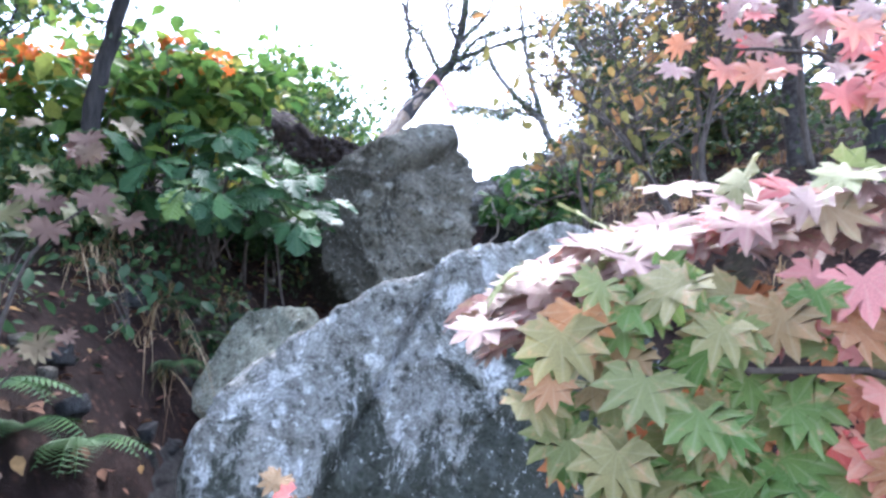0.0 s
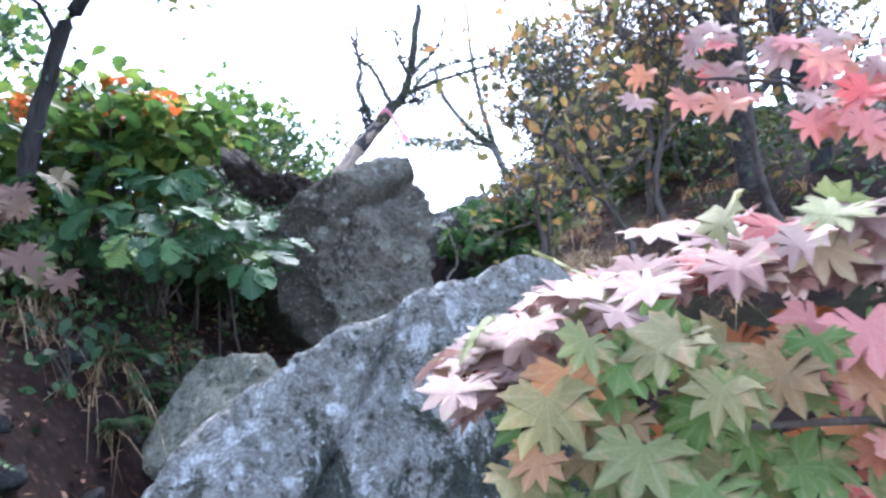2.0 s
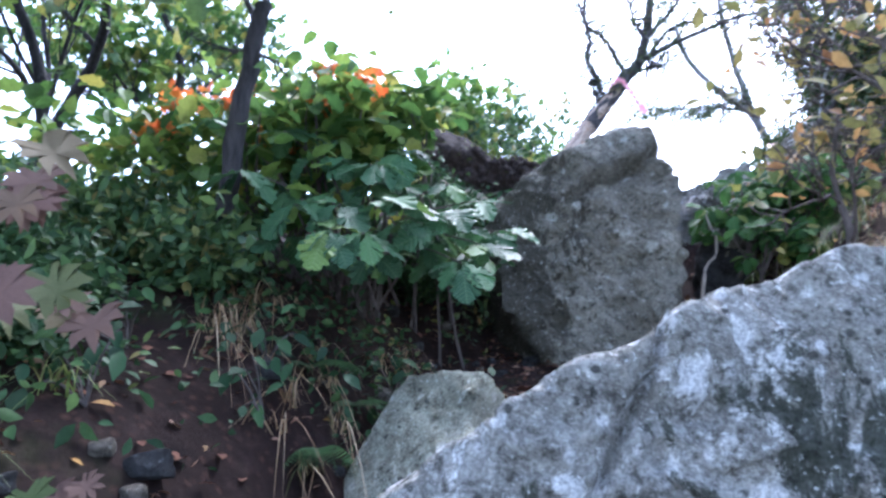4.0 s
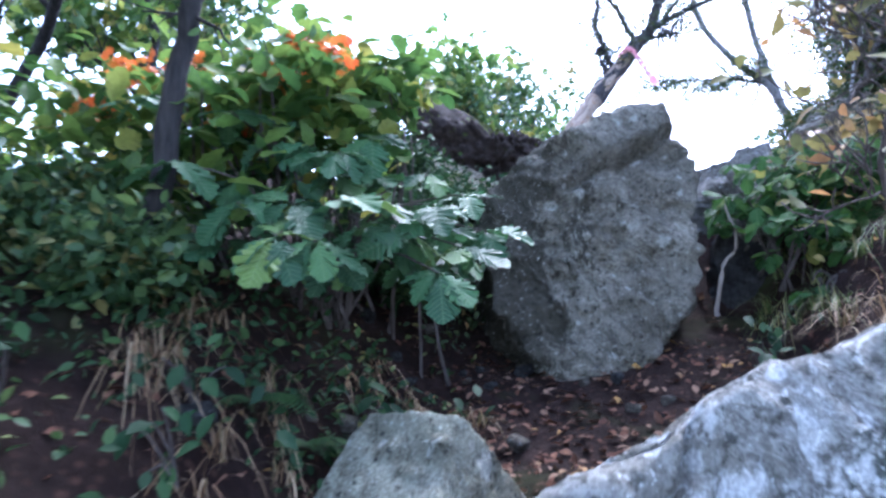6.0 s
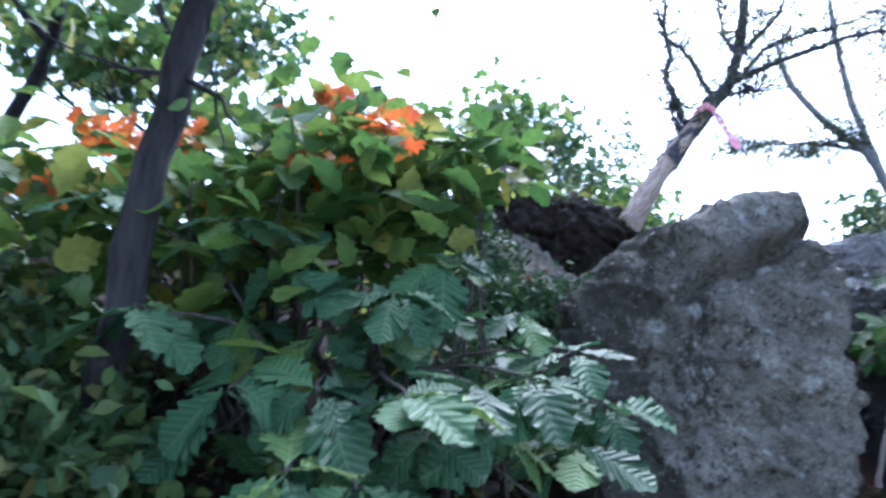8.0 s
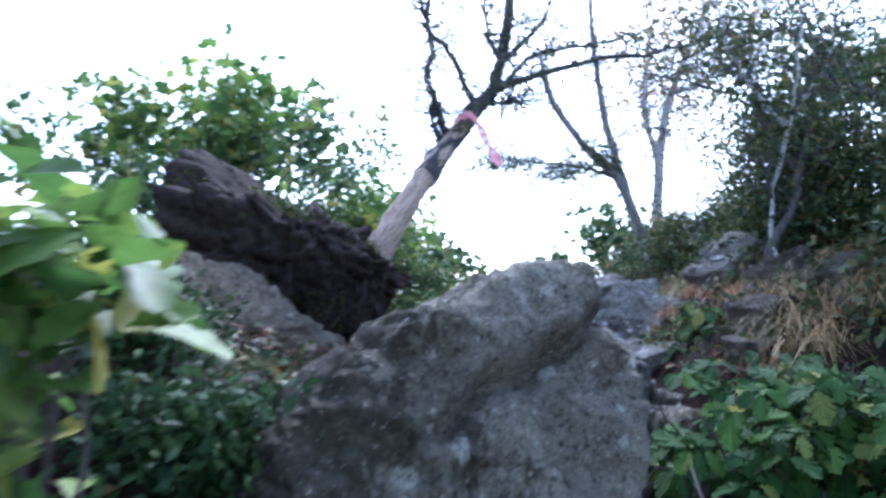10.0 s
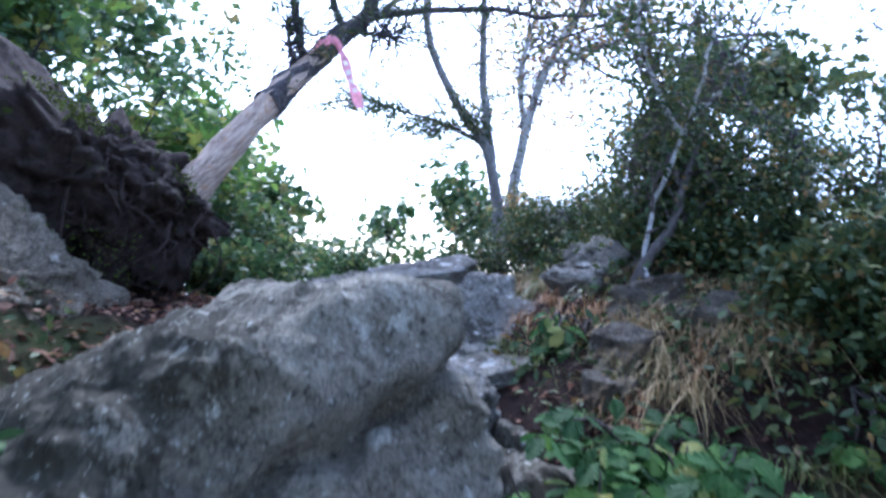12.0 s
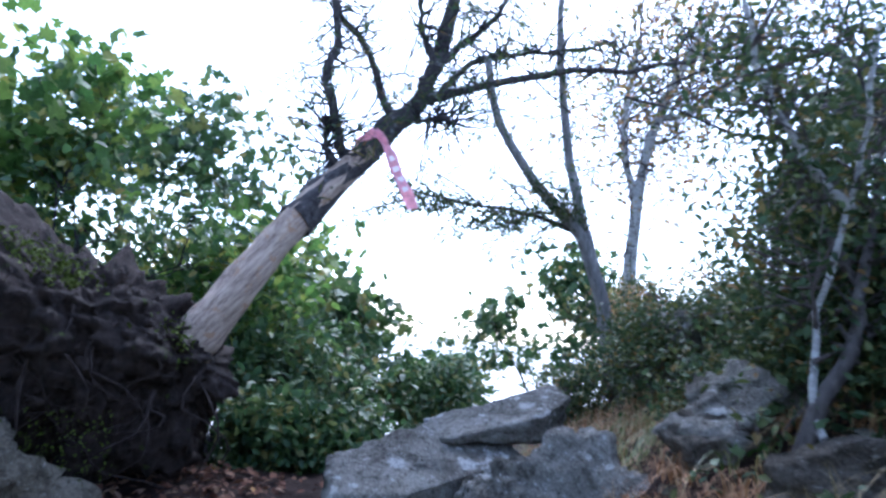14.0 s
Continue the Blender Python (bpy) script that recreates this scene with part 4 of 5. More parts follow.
stem_tree("birch_tree", "pale-barked tree on the ridge with thin leaves", [
    ([(2.5, 10, 2.6), (2.55, 10, 3.5), (2.55, 10, 4.3), (2.65, 10, 5.2), (2.9, 10, 5.9), (3.3, 10, 6.8)], 0.085, 0.03),
    ([(2.58, 10, 4.6), (2.4, 10, 5.3), (2.5, 10, 6.3)], 0.05, 0.02),
    ([(2.75, 10, 5.5), (3.2, 10, 5.7), (3.8, 10, 6.4)], 0.04, 0.015)], M_BIRCH, 25, M_LEAF_SERE, 0.06, 10, 0.18, twig=0.95, twigs=64)
stem_tree("tree", "lichen-spotted trunk standing behind the maple", [
    ([(1.85, 3.0, 1.9), (1.86, 3.0, 2.6), (1.82, 3.0, 3.2), (1.9, 3.1, 4.2)], 0.06, 0.04),
    ([(1.84, 3.0, 2.9), (1.6, 3.1, 3.3), (1.3, 3.2, 3.6)], 0.02, 0.008)], M_BARK_SCALY, 27, M_LEAF_SERE, 0.06, 8, 0.16, twig=0.5, twigs=16)
stem_tree("tree", "dark slender trunk standing behind the maple", [
    ([(2.1, 2.8, 1.9), (2.12, 2.8, 2.5), (2.05, 2.9, 3.3), (2.2, 2.9, 4.2)], 0.055, 0.035)], M_BARK_DARK, 28, M_LEAF_SERE, 0.06, 7, 0.16, twig=0.5, twigs=12)
for k, (x, y, h) in enumerate([(2.6, 5.9, 2.1), (3.3, 6.4, 2.3), (2.4, 4.8, 1.9), (3.0, 5.0, 2.4)]):
    plant("tree", "dark crooked bank tree with small leaves", "tree", (x, y, ground_z(x, y) - 0.05), (-0.15, 0, 1), h, 0.045, 3, 4, 300 + k, M_BARK_DARK, M_LEAF_DARK, OVAL, 0.034, 15, 0.085, 0.6, 0.25, 0.2, group="crooked trees on the bank", keep=0.27)
# trees beyond the saddle
for k, (x, y, h, r, leaf, size) in enumerate([
        (-0.2, 10.0, 1.1, 0.04, M_LEAF_CROWN, 0.085), (0.5, 11.0, 1.3, 0.04, M_LEAF_CROWN, 0.09), (-0.7, 9.2, 1.1, 0.035, M_LEAF_LIME, 0.085), (0.1, 9.0, 0.7, 0.025, M_LEAF_CROWN, 0.075), (-1.7, 8.0, 1.2, 0.035, M_LEAF_CROWN, 0.07), (-2.5, 7.4, 0.85, 0.03, M_LEAF_CROWN, 0.07), (-1.2, 10.5, 1.5, 0.045, M_LEAF_LIME, 0.085), (-2.2, 10.5, 2.1, 0.05, M_LEAF_CROWN, 0.085), (-0.45, 8.3, 0.6, 0.02, M_LEAF_CROWN, 0.07), (-0.1, 8.2, 0.45, 0.02, M_LEAF_CROWN, 0.065), (-0.7, 7.9, 0.5, 0.02, M_LEAF_CROWN, 0.065), (0.9, 9.6, 0.6, 0.02, M_LEAF_CROWN, 0.07), (-1.5, 9.6, 1.45, 0.05, M_LEAF_CROWN, 0.08), (-2.6, 9.0, 1.55, 0.05, M_LEAF_LIME, 0.085),
        (-3.6, 10.2, 1.9, 0.06, M_LEAF_CROWN, 0.09), (-0.9, 8.6, 0.9, 0.03, M_LEAF_LIME, 0.08), (1.5, 13.5, 1.3, 0.05, M_LEAF_CROWN, 0.09), (2.6, 12.5, 1.9, 0.05, M_LEAF_CROWN, 0.1),
        (-5.4, 7.2, 2.0, 0.06, M_LEAF_CROWN, 0.1), (-4.4, 5.9, 2.0, 0.06, M_LEAF_LIME, 0.09), (-4.6, 4.4, 2.6, 0.06, M_LEAF_LIME, 0.09), (-3.2, 3.4, 2.2, 0.045, M_LEAF_LIME, 0.08),
        (4.2, 9.5, 2.2, 0.07, M_LEAF_DARK, 0.09), (4.6, 6.6, 2.6, 0.07, M_LEAF_DARK, 0.08), (3.6, 3.2, 2.4, 0.06, M_LEAF_SERE, 0.08), (3.0, 1.8, 2.4, 0.06, M_LEAF_SERE, 0.07)]):
    plant("tree", "broadleaf tree on the slope with a leafy crown", "tree", (x, y, ground_z(x, y) - 0.1), (0.05, 0, 1), h, r, 3, 4, 400 + k, M_BARK_DARK, leaf, BROAD if size > 0.08 else OVAL, size, 17, 0.17, 0.62, 0.3, 0.12, group="trees on the slope", keep=0.62 if x < -2.9 else 0.85)
# trees added mostly out of view to shade the near end of the path
for k, (x, y, h) in enumerate([(-2.2, 1.05, 2.3), (-2.9, 0.4, 2.9), (-3.4, 1.5, 3.0), (-3.6, -0.4, 3.2)]):
    plant("tree", "broadleaf tree added out of view to shade the earth bank", "tree", (x, y, ground_z(x, y) - 0.1), (0.22, 0.1, 1), h, 0.07, 3, 5, 460 + k, M_BARK_DARK, M_LEAF_CROWN, OAK_FEW, 0.15, 26, 0.24, 0.62, 0.3, 0.12, group="trees on the slope")
# scrub on the right bank
for k, (x, y, h, mat, size) in enumerate([
        (1.45, 7.6, 0.42, M_LEAF_DARK, 0.045), (1.5, 7.05, 0.4, M_LEAF_DARK, 0.045), (1.8, 6.8, 0.55, M_LEAF_DARK, 0.045), (2.1, 6.65, 0.65, M_LEAF_DARK, 0.05), (2.35, 6.35, 0.75, M_LEAF_DARK, 0.05), (2.7, 6.3, 0.6, M_LEAF_DARK, 0.05), (2.0, 7.4, 0.6, M_LEAF_DARK, 0.045),
        (1.7, 6.0, 0.22, M_LEAF_DARK, 0.06), (1.98, 6.05, 0.35, M_LEAF_DARK, 0.06), (1.55, 6.35, 0.25, M_LEAF_DARK, 0.05), (2.3, 7.8, 0.6, M_LEAF_SERE, 0.045), (1.25, 7.6, 0.25, M_LEAF_DARK, 0.04), (2.1, 5.3, 0.5, M_LEAF_DARK, 0.055), (2.4, 5.5, 0.8, M_LEAF_DARK, 0.05), (1.85, 4.6, 0.35, M_LEAF_DARK, 0.07),
        (2.1, 4.2, 0.6, M_LEAF_DARK, 0.07), (1.6, 4.2, 0.35, M_LEAF_DARK, 0.07), (2.6, 7.0, 0.7, M_LEAF_DARK, 0.05), (1.85, 8.2, 0.5, M_LEAF_SERE, 0.045), (2.3, 9.0, 0.6, M_LEAF_DARK, 0.05), (1.75, 5.0, 0.22, M_LEAF_DARK, 0.08), (1.95, 5.6, 0.35, M_LEAF_DARK, 0.06), (2.05, 4.85, 0.4, M_LEAF_DARK, 0.07), (-0.5, 7.55, 0.3, M_LEAF_CROWN, 0.09), (-0.2, 7.65, 0.28, M_LEAF_CROWN, 0.09), (-0.35, 7.9, 0.4, M_LEAF_CROWN, 0.09), (0.1, 7.8, 0.22, M_LEAF_CROWN, 0.09), (-1.15, 4.55, 0.4, M_LEAF_SHADED, 0.075), (-1.08, 4.1, 0.4, M_LEAF_SHADED, 0.075), (-1.35, 5.0, 0.42, M_LEAF_SHADED, 0.07), (-1.25, 3.75, 0.38, M_LEAF_SHADED, 0.075), (-1.0, 4.9, 0.25, M_LEAF_SHADED, 0.07), (-1.72, 2.42, 0.17, M_LEAF_CROWN, 0.085), (-2.0, 2.7, 0.17, M_LEAF_CROWN, 0.085), (-2.4, 2.9, 0.17, M_LEAF_CROWN, 0.085), (-2.2, 2.3, 0.17, M_LEAF_CROWN, 0.085), (-2.8, 2.6, 0.17, M_LEAF_CROWN, 0.085), (-1.75, 1.9, 0.16, M_LEAF_SHADED, 0.07), (-1.6, 1.5, 0.16, M_LEAF_SHADED, 0.07), (-1.95, 1.6, 0.2, M_LEAF_SHADED, 0.07), (2.25, 7.1, 0.75, M_LEAF_DARK, 0.05), (2.05, 6.4, 0.6, M_LEAF_DARK, 0.055), (2.5, 6.0, 0.5, M_LEAF_DARK, 0.055), (1.95, 7.8, 0.55, M_LEAF_DARK, 0.05)]):
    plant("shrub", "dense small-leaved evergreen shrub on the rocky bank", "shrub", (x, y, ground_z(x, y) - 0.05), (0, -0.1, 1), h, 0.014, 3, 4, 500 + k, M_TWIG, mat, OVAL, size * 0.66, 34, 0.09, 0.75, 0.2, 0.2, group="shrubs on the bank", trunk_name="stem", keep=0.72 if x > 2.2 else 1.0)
# the twiggy autumn shrubs beside the front boulder
for k, (x, y, h, keep) in enumerate([(1.05, 2.65, 1.0, 0.6), (1.35, 2.9, 1.15, 0.5), (1.6, 2.3, 1.1, 0.6), (0.85, 3.4, 0.85, 0.7), (1.5, 3.5, 1.2, 0.6), (2.0, 3.3, 1.0, 0.7), (2.25, 2.6, 1.1, 0.7), (1.9, 3.9, 1.1, 0.6), (2.6, 3.2, 1.2, 0.8)]):
    plant("shrub", "twiggy autumn shrub with thin brown and yellow leaves", "shrub", (x, y, ground_z(x, y) - 0.05), (-0.2, -0.1, 1), h, 0.02, 3, 5, 600 + k, M_TWIG, M_LEAF_SERE, OVAL, 0.075, 2, 0.06, 0.6, 0.2, 0.16, group="twiggy autumn shrubs", trunk_name="stem", keep=keep * 0.75)


# ---- large-leaved bushes, leaf by leaf ----
LEAVES = {}


def leaf_mesh(kind, rim, material, variant):
    key = (kind, material.name, variant)
    if key not in LEAVES:
        v, f = leaf_shape(rim, 0.04 + 0.07 * variant, 0.1 + 0.15 * variant)
        r = np.random.default_rng(variant + 7)
        v = v + np.concatenate([np.zeros((1, 3)), r.normal(size=(len(v) - 1, 3)) * 0.02])
        LEAVES[key] = mesh_of("leaf", v, f, material, True)
    return LEAVES[key]


def leaf_at(parent, kind, rim, material, rng, at, facing, tip, size):
    ob = new("leaf", leaf_mesh(kind, rim, material, rng.randrange(3)))
    under(ob, parent)
    jit = Vector((rng.gauss(0, 0.22), rng.gauss(0, 0.22), rng.gauss(0, 0.22)))
    ob.matrix_basis = turned(at, Vector(facing).normalized() + jit, Vector(tip).normalized() + jit * 1.5, size)
    return ob


def along(pts, rng, spread):
    u = rng.random() * (len(pts) - 1)
    k = min(int(u), len(pts) - 2)
    p = Vector(pts[k]).lerp(Vector(pts[k + 1]), u - k)
    return p + Vector((rng.gauss(0, spread[0]), rng.gauss(0, spread[1]), rng.gauss(0, spread[2])))


def maple():
    rng = random.Random(31)
    top = holder("maple_sapling", (0.78, 0.5, 0.25), "young maple in autumn, pink and green palmate leaves", "maple tree")
    stems = [
        ([(0.78, 0.5, 0.2), (0.76, 0.48, 0.9), (0.66, 0.42, 1.3), (0.45, 0.4, 1.42), (0.25, 0.4, 1.44), (0.05, 0.48, 1.36), (-0.04, 0.46, 1.32)], 0.014, 0.002),
        ([(0.76, 0.48, 0.9), (0.6, 0.34, 1.15), (0.4, 0.25, 1.25), (0.2, 0.24, 1.27), (0.05, 0.24, 1.26)], 0.009, 0.002),
        ([(0.77, 0.5, 1.0), (0.72, 0.55, 1.5), (0.55, 0.58, 1.72), (0.38, 0.65, 1.78)], 0.01, 0.002)]
    for pts, a, b in stems:
        v, f = limb(pts, a, b, 16, 6, 0.006, 0.1, rng)
        piece("stem", v, f, M_TWIG, top)
    tier = [(-0.03, 0.46, 1.31), (0.05, 0.50, 1.36), (0.10, 0.40, 1.40), (0.20, 0.38, 1.43), (0.28, 0.36, 1.47), (0.38, 0.36, 1.46), (0.50, 0.34, 1.43)]
    for k in range(150):
        p = along(tier, rng, (0.035, 0.07, 0.02))
        p.x = max(p.x, -0.045)
        leaf_at(top, "maple", MAPLE, M_LEAF_PINK, rng, p, (-0.15, -0.3, 1.0), (-0.7 + rng.gauss(0, 0.6), -0.6, -0.3), rng.uniform(0.042, 0.066))
    for k in range(112):
        x = rng.uniform(-0.02, 0.37)
        p = Vector((x, rng.uniform(0.17, 0.33), rng.uniform(1.12, 1.38 - 0.1 * abs(x - 0.2))))
        mat = M_LEAF_RED if x > 0.27 and rng.random() < 0.6 else M_LEAF_GREENISH
        leaf_at(top, "maple", MAPLE, mat, rng, p, (-0.35 + rng.gauss(0, 0.3), -0.75, 0.65), (-0.25 + rng.gauss(0, 0.6), -0.25, -0.9), rng.uniform(0.034, 0.064))
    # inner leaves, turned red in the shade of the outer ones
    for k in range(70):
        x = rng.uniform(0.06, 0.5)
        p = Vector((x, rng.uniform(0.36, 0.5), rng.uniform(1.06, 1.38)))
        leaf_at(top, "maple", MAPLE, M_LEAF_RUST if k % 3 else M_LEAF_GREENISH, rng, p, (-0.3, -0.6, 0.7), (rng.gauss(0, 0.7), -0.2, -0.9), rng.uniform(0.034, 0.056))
    up = [(0.33, 0.69, 1.76), (0.42, 0.62, 1.80), (0.52, 0.58, 1.80), (0.60, 0.52, 1.74), (0.45, 0.5, 1.68), (0.56, 0.46, 1.64)]
    for k in range(40):
        p = along(up, rng, (0.035, 0.05, 0.025))
        leaf_at(top, "maple", MAPLE, M_LEAF_RED if k % 3 else M_LEAF_PINK, rng, p, (-0.2, -0.75, 0.65), (-0.7 + rng.gauss(0, 0.5), -0.3, -0.5), rng.uniform(0.035, 0.055))
    low = holder("maple_seedling", (-0.95, 0.85, 0.75), "small maple seedling with dull pink leaves on the bank", "maple tree")
    for pts in ([(-0.95, 0.85, 0.6), (-0.9, 0.8, 1.1), (-0.8, 0.75, 1.4), (-0.66, 0.7, 1.52)], [(-0.95, 0.85, 0.7), (-0.98, 0.9, 1.05), (-0.9, 0.95, 1.25)]):
        v, f = limb(pts, 0.008, 0.002, 12, 5, 0.006, 0.1, rng)
        piece("stem", v, f, M_TWIG, low)
    for c, n, d in (((-0.74, 0.72, 1.50), 16, (0.07, 0.06, 0.035)), ((-0.92, 0.92, 1.27), 13, (0.06, 0.05, 0.03)), ((-0.75, 0.72, 1.62), 7, (0.05, 0.05, 0.02))):
        for k in range(n):
            p = Vector((rng.gauss(c[0], d[0]), rng.gauss(c[1], d[1]), rng.gauss(c[2], d[2])))
            leaf_at(low, "maple", MAPLE, M_LEAF_DUSK, rng, p, (0.3, -0.6, 0.8), (0.7 + rng.gauss(0, 0.5), -0.4, -0.3), rng.uniform(0.034, 0.05))
    sprig = holder("maple_seedling", (-0.40, 0.80, 0.35), "tiny maple seedling with orange leaves before the boulder", "maple tree")
    v, f = limb([(-0.40, 0.80, 0.3), (-0.39, 0.76, 0.7), (-0.36, 0.70, 1.0)], 0.005, 0.002, 10, 5, 0.005, 0.1, rng)
    piece("stem", v, f, M_TWIG, sprig)
    for k in range(12):
        p = Vector((rng.gauss(-0.34, 0.045), rng.gauss(0.69, 0.04), rng.gauss(1.02, 0.02)))
        leaf_at(sprig, "maple", MAPLE, M_LEAF_GREENISH if k % 3 else M_LEAF_RED, rng, p, (0, -0.5, 0.85), (rng.gauss(0, 0.7), -0.6, -0.2), rng.uniform(0.03, 0.045))


maple()


def rosette(parent, at, rng, n=6, size=0.16, up=(0.1, -0.4, 0.9), material=None):
    """The leaves at one twig's end, spread like a star, their tips hanging."""
    nrm = (Vector(up) + Vector((rng.gauss(0, 0.18), rng.gauss(0, 0.18), 0))).normalized()
    a = nrm.cross(Vector((0.2, 1, 0.1))).normalized()
    b = nrm.cross(a)
    turn = rng.uniform(0, 6.3)
    for k in range(n):
        w = turn + 2 * math.pi * k / n + rng.gauss(0, 0.2)
        d = a * math.cos(w) + b * math.sin(w)
        leaf_at(parent, "oak", OAK, material or M_LEAF_BROAD, rng, Vector(at) + d * 0.012, nrm + d * 0.2, d - Vector((0, 0, 0.3)), size * rng.uniform(0.62, 1.12))


def broad_bush():
    rng = random.Random(32)
    top = holder("oak_sapling", (-1.3, 3.05, 1.6), "young oak with large scalloped green leaves hanging over the path", "bush")
    ends = [(-0.98, 2.42, 1.86), (-0.71, 2.75, 1.78), (-0.88, 2.75, 2.02), (-1.28, 2.5, 2.0), (-0.7, 3.1, 2.09), (-1.43, 2.7, 2.36), (-1.7, 2.6, 2.41), (-0.63, 3.15, 1.96), (-1.22, 2.75, 2.11), (-1.13, 2.9, 2.16), (-0.84, 3.1, 2.18), (-1.1, 2.4, 1.88), (-0.92, 2.6, 1.92), (-0.81, 2.78, 1.91), (-1.0, 2.95, 2.3), (-1.5, 2.5, 2.15), (-0.95, 2.55, 2.0), (-1.12, 2.55, 2.0), (-0.78, 2.9, 2.03), (-0.68, 2.95, 1.88), (-1.38, 2.6, 1.9), (-1.05, 2.75, 2.2), (-1.32, 2.75, 2.25)]
    for k, e in enumerate(ends):
        b = Vector((-1.3 + rng.uniform(-0.12, 0.12), 3.2 + rng.uniform(-0.06, 0.06), 1.6))
        m = b.lerp(Vector(e), 0.5) + Vector((0, 0, 0.2))
        v, f = limb([b, m, e], 0.008, 0.003, 10, 5, 0.01, 0.1, rng)
        piece("stem", v, f, M_TWIG, top)
        rosette(top, e, rng, 5 + k % 2, 0.165 if k != 5 else 0.15)
    for k in range(34):
        p = Vector((rng.uniform(-1.75, -0.72), rng.uniform(2.75, 3.3), rng.random()))
        p.z = 1.82 + p.z * float(np.interp(p.x, [-1.85, -1.2, -0.95, -0.7], [0.55, 0.5, 0.35, 0.2]))
        rosette(top, p, rng, 5, 0.13)
    # lighter bushes behind
    for c, n, d, seed in (((-1.35, 3.2, 2.5), 340, (0.2, 0.2, 0.11), 1), ((-1.75, 3.0, 2.35), 420, (0.3, 0.22, 0.17), 2), ((-1.05, 3.38, 2.66), 110, (0.11, 0.12, 0.05), 3), ((-2.5, 3.1, 2.45), 460, (0.35, 0.3, 0.2), 4), ((-1.8, 3.5, 2.4), 420, (0.35, 0.25, 0.2), 5), ((-1.4, 2.95, 2.52), 70, (0.18, 0.14, 0.08), 6), ((-1.42, 3.45, 2.7), 150, (0.2, 0.15, 0.09), 7), ((-1.8, 3.65, 2.85), 260, (0.26, 0.15, 0.13), 9)):
        b = holder("bush", (c[0], c[1], ground_z(c[0], c[1])), "light green leafy bush in early autumn", "bush", "autumn bushes")
        r = np.random.default_rng(40 + seed)
        pts = np.clip(r.normal(size=(n, 3)), -1.7, 1.7) * np.array(d) + np.array(c)
        leaf_cloud("foliage", OAK_FEW, pts, r.uniform(0.07, 0.14, n), M_LEAF_LIME, b, r, 0.66)
        for k in range(5):
            base = Vector((c[0] + rng.uniform(-0.2, 0.2), c[1] + 0.25, ground_z(c[0], c[1]) - 0.02))
            e = Vector(pts[k * 9])
            v, f = limb([base, base.lerp(e, 0.5) + Vector((rng.gauss(0, 0.05), 0, 0.06)), e], 0.01, 0.003, 8, 5, 0.012, 0, rng)
            piece("stem", v, f, M_TWIG, b)
    # an orange maple growing through them
    red = holder("maple_sapling", (-1.55, 3.0, ground_z(-1.55, 3.0)), "slender maple with bright orange leaves among green bushes", "maple tree")
    r = np.random.default_rng(46)
    for at, n in (ORANGE):
        base = Vector((-1.55 + rng.uniform(-0.1, 0.1), 3.0, ground_z(-1.55, 3.0) - 0.03))
        v, f = limb([base, base.lerp(Vector(at), 0.6) + Vector((0, 0.1, 0.08)), at], 0.009, 0.003, 10, 5, 0.012, 0, rng)
        br = piece("stem", v, f, M_TWIG, red)
        q = r.normal(size=(n, 3)) * np.array([0.05, 0.05, 0.03]) + np.array(at)
        leaf_cloud("orange_foliage", MAPLE, q, r.uniform(0.03, 0.055, n), M_LEAF_ORANGE, br, r, 0.5, "bright orange autumn leaves")


ORANGE = [((-1.2, 3.02, 2.66), 30), ((-1.35, 3.0, 2.56), 28), ((-1.84, 3.0, 2.64), 22), ((-2.1, 3.0, 2.67), 26), ((-2.24, 3.0, 2.54), 26), ((-1.36, 3.4, 2.8), 34), ((-1.52, 3.3, 2.7), 28), ((-1.62, 3.0, 2.42), 12), ((-2.05, 3.3, 2.75), 24), ((-2.35, 3.3, 2.8), 30), ((-2.48, 3.25, 2.63), 30), ((-2.35, 3.05, 2.48), 24), ((-1.62, 3.6, 2.98), 26), ((-1.85, 3.6, 2.9), 20)]
broad_bush()


def oak_bush(centre, size, n, seed, scale=1.0):
    rng = random.Random(seed)
    gz = ground_z(centre[0], centre[1] + 0.1)
    top = holder("oak_bush", (centre[0], centre[1] + 0.1, gz), "low oak bush with lobed bright green leaves", "bush", "low oak bushes")
    for k in range(7):
        e = Vector(centre) + Vector((rng.uniform(-1, 1) * size[0], rng.uniform(-1, 0.5) * size[1], rng.uniform(-0.3, 0.9) * size[2]))
        b = Vector((centre[0] + rng.uniform(-0.1, 0.1), centre[1] + 0.1, gz - 0.03))
        v, f = limb([b, b.lerp(e, 0.5) + Vector((0, 0, 0.06)), e], 0.009, 0.003, 8, 5, 0.01, 0.1, rng)
        piece("stem", v, f, M_TWIG, top)
    for k in range(n):
        p = Vector(centre) + Vector((rng.uniform(-1, 1) * size[0], rng.uniform(-1, 0.8) * size[1], rng.gauss(0, 0.5) * size[2]))
        if k % 4 == 0:
            rosette(top, p, rng, 5, scale * 0.135, (-0.2 + rng.gauss(0, 0.25), -0.35 + rng.gauss(0, 0.25), 0.9), M_LEAF_OAK)


oak_bush((0.68, 4.55, 2.25), (0.33, 0.24, 0.17), 190, 33, 0.78)
oak_bush((0.95, 4.4, 2.3), (0.25, 0.25, 0.16), 100, 34, 0.78)
oak_bush((0.86, 4.5, 2.42), (0.16, 0.15, 0.12), 50, 37, 0.75)
oak_bush((0.72, 4.3, 2.02), (0.2, 0.18, 0.15), 100, 38, 0.72)
oak_bush((0.78, 4.05, 1.72), (0.12, 0.1, 0.06), 22, 39, 0.75)
oak_bush((1.0, 4.8, 2.42), (0.36, 0.16, 0.08), 150, 41, 0.75)
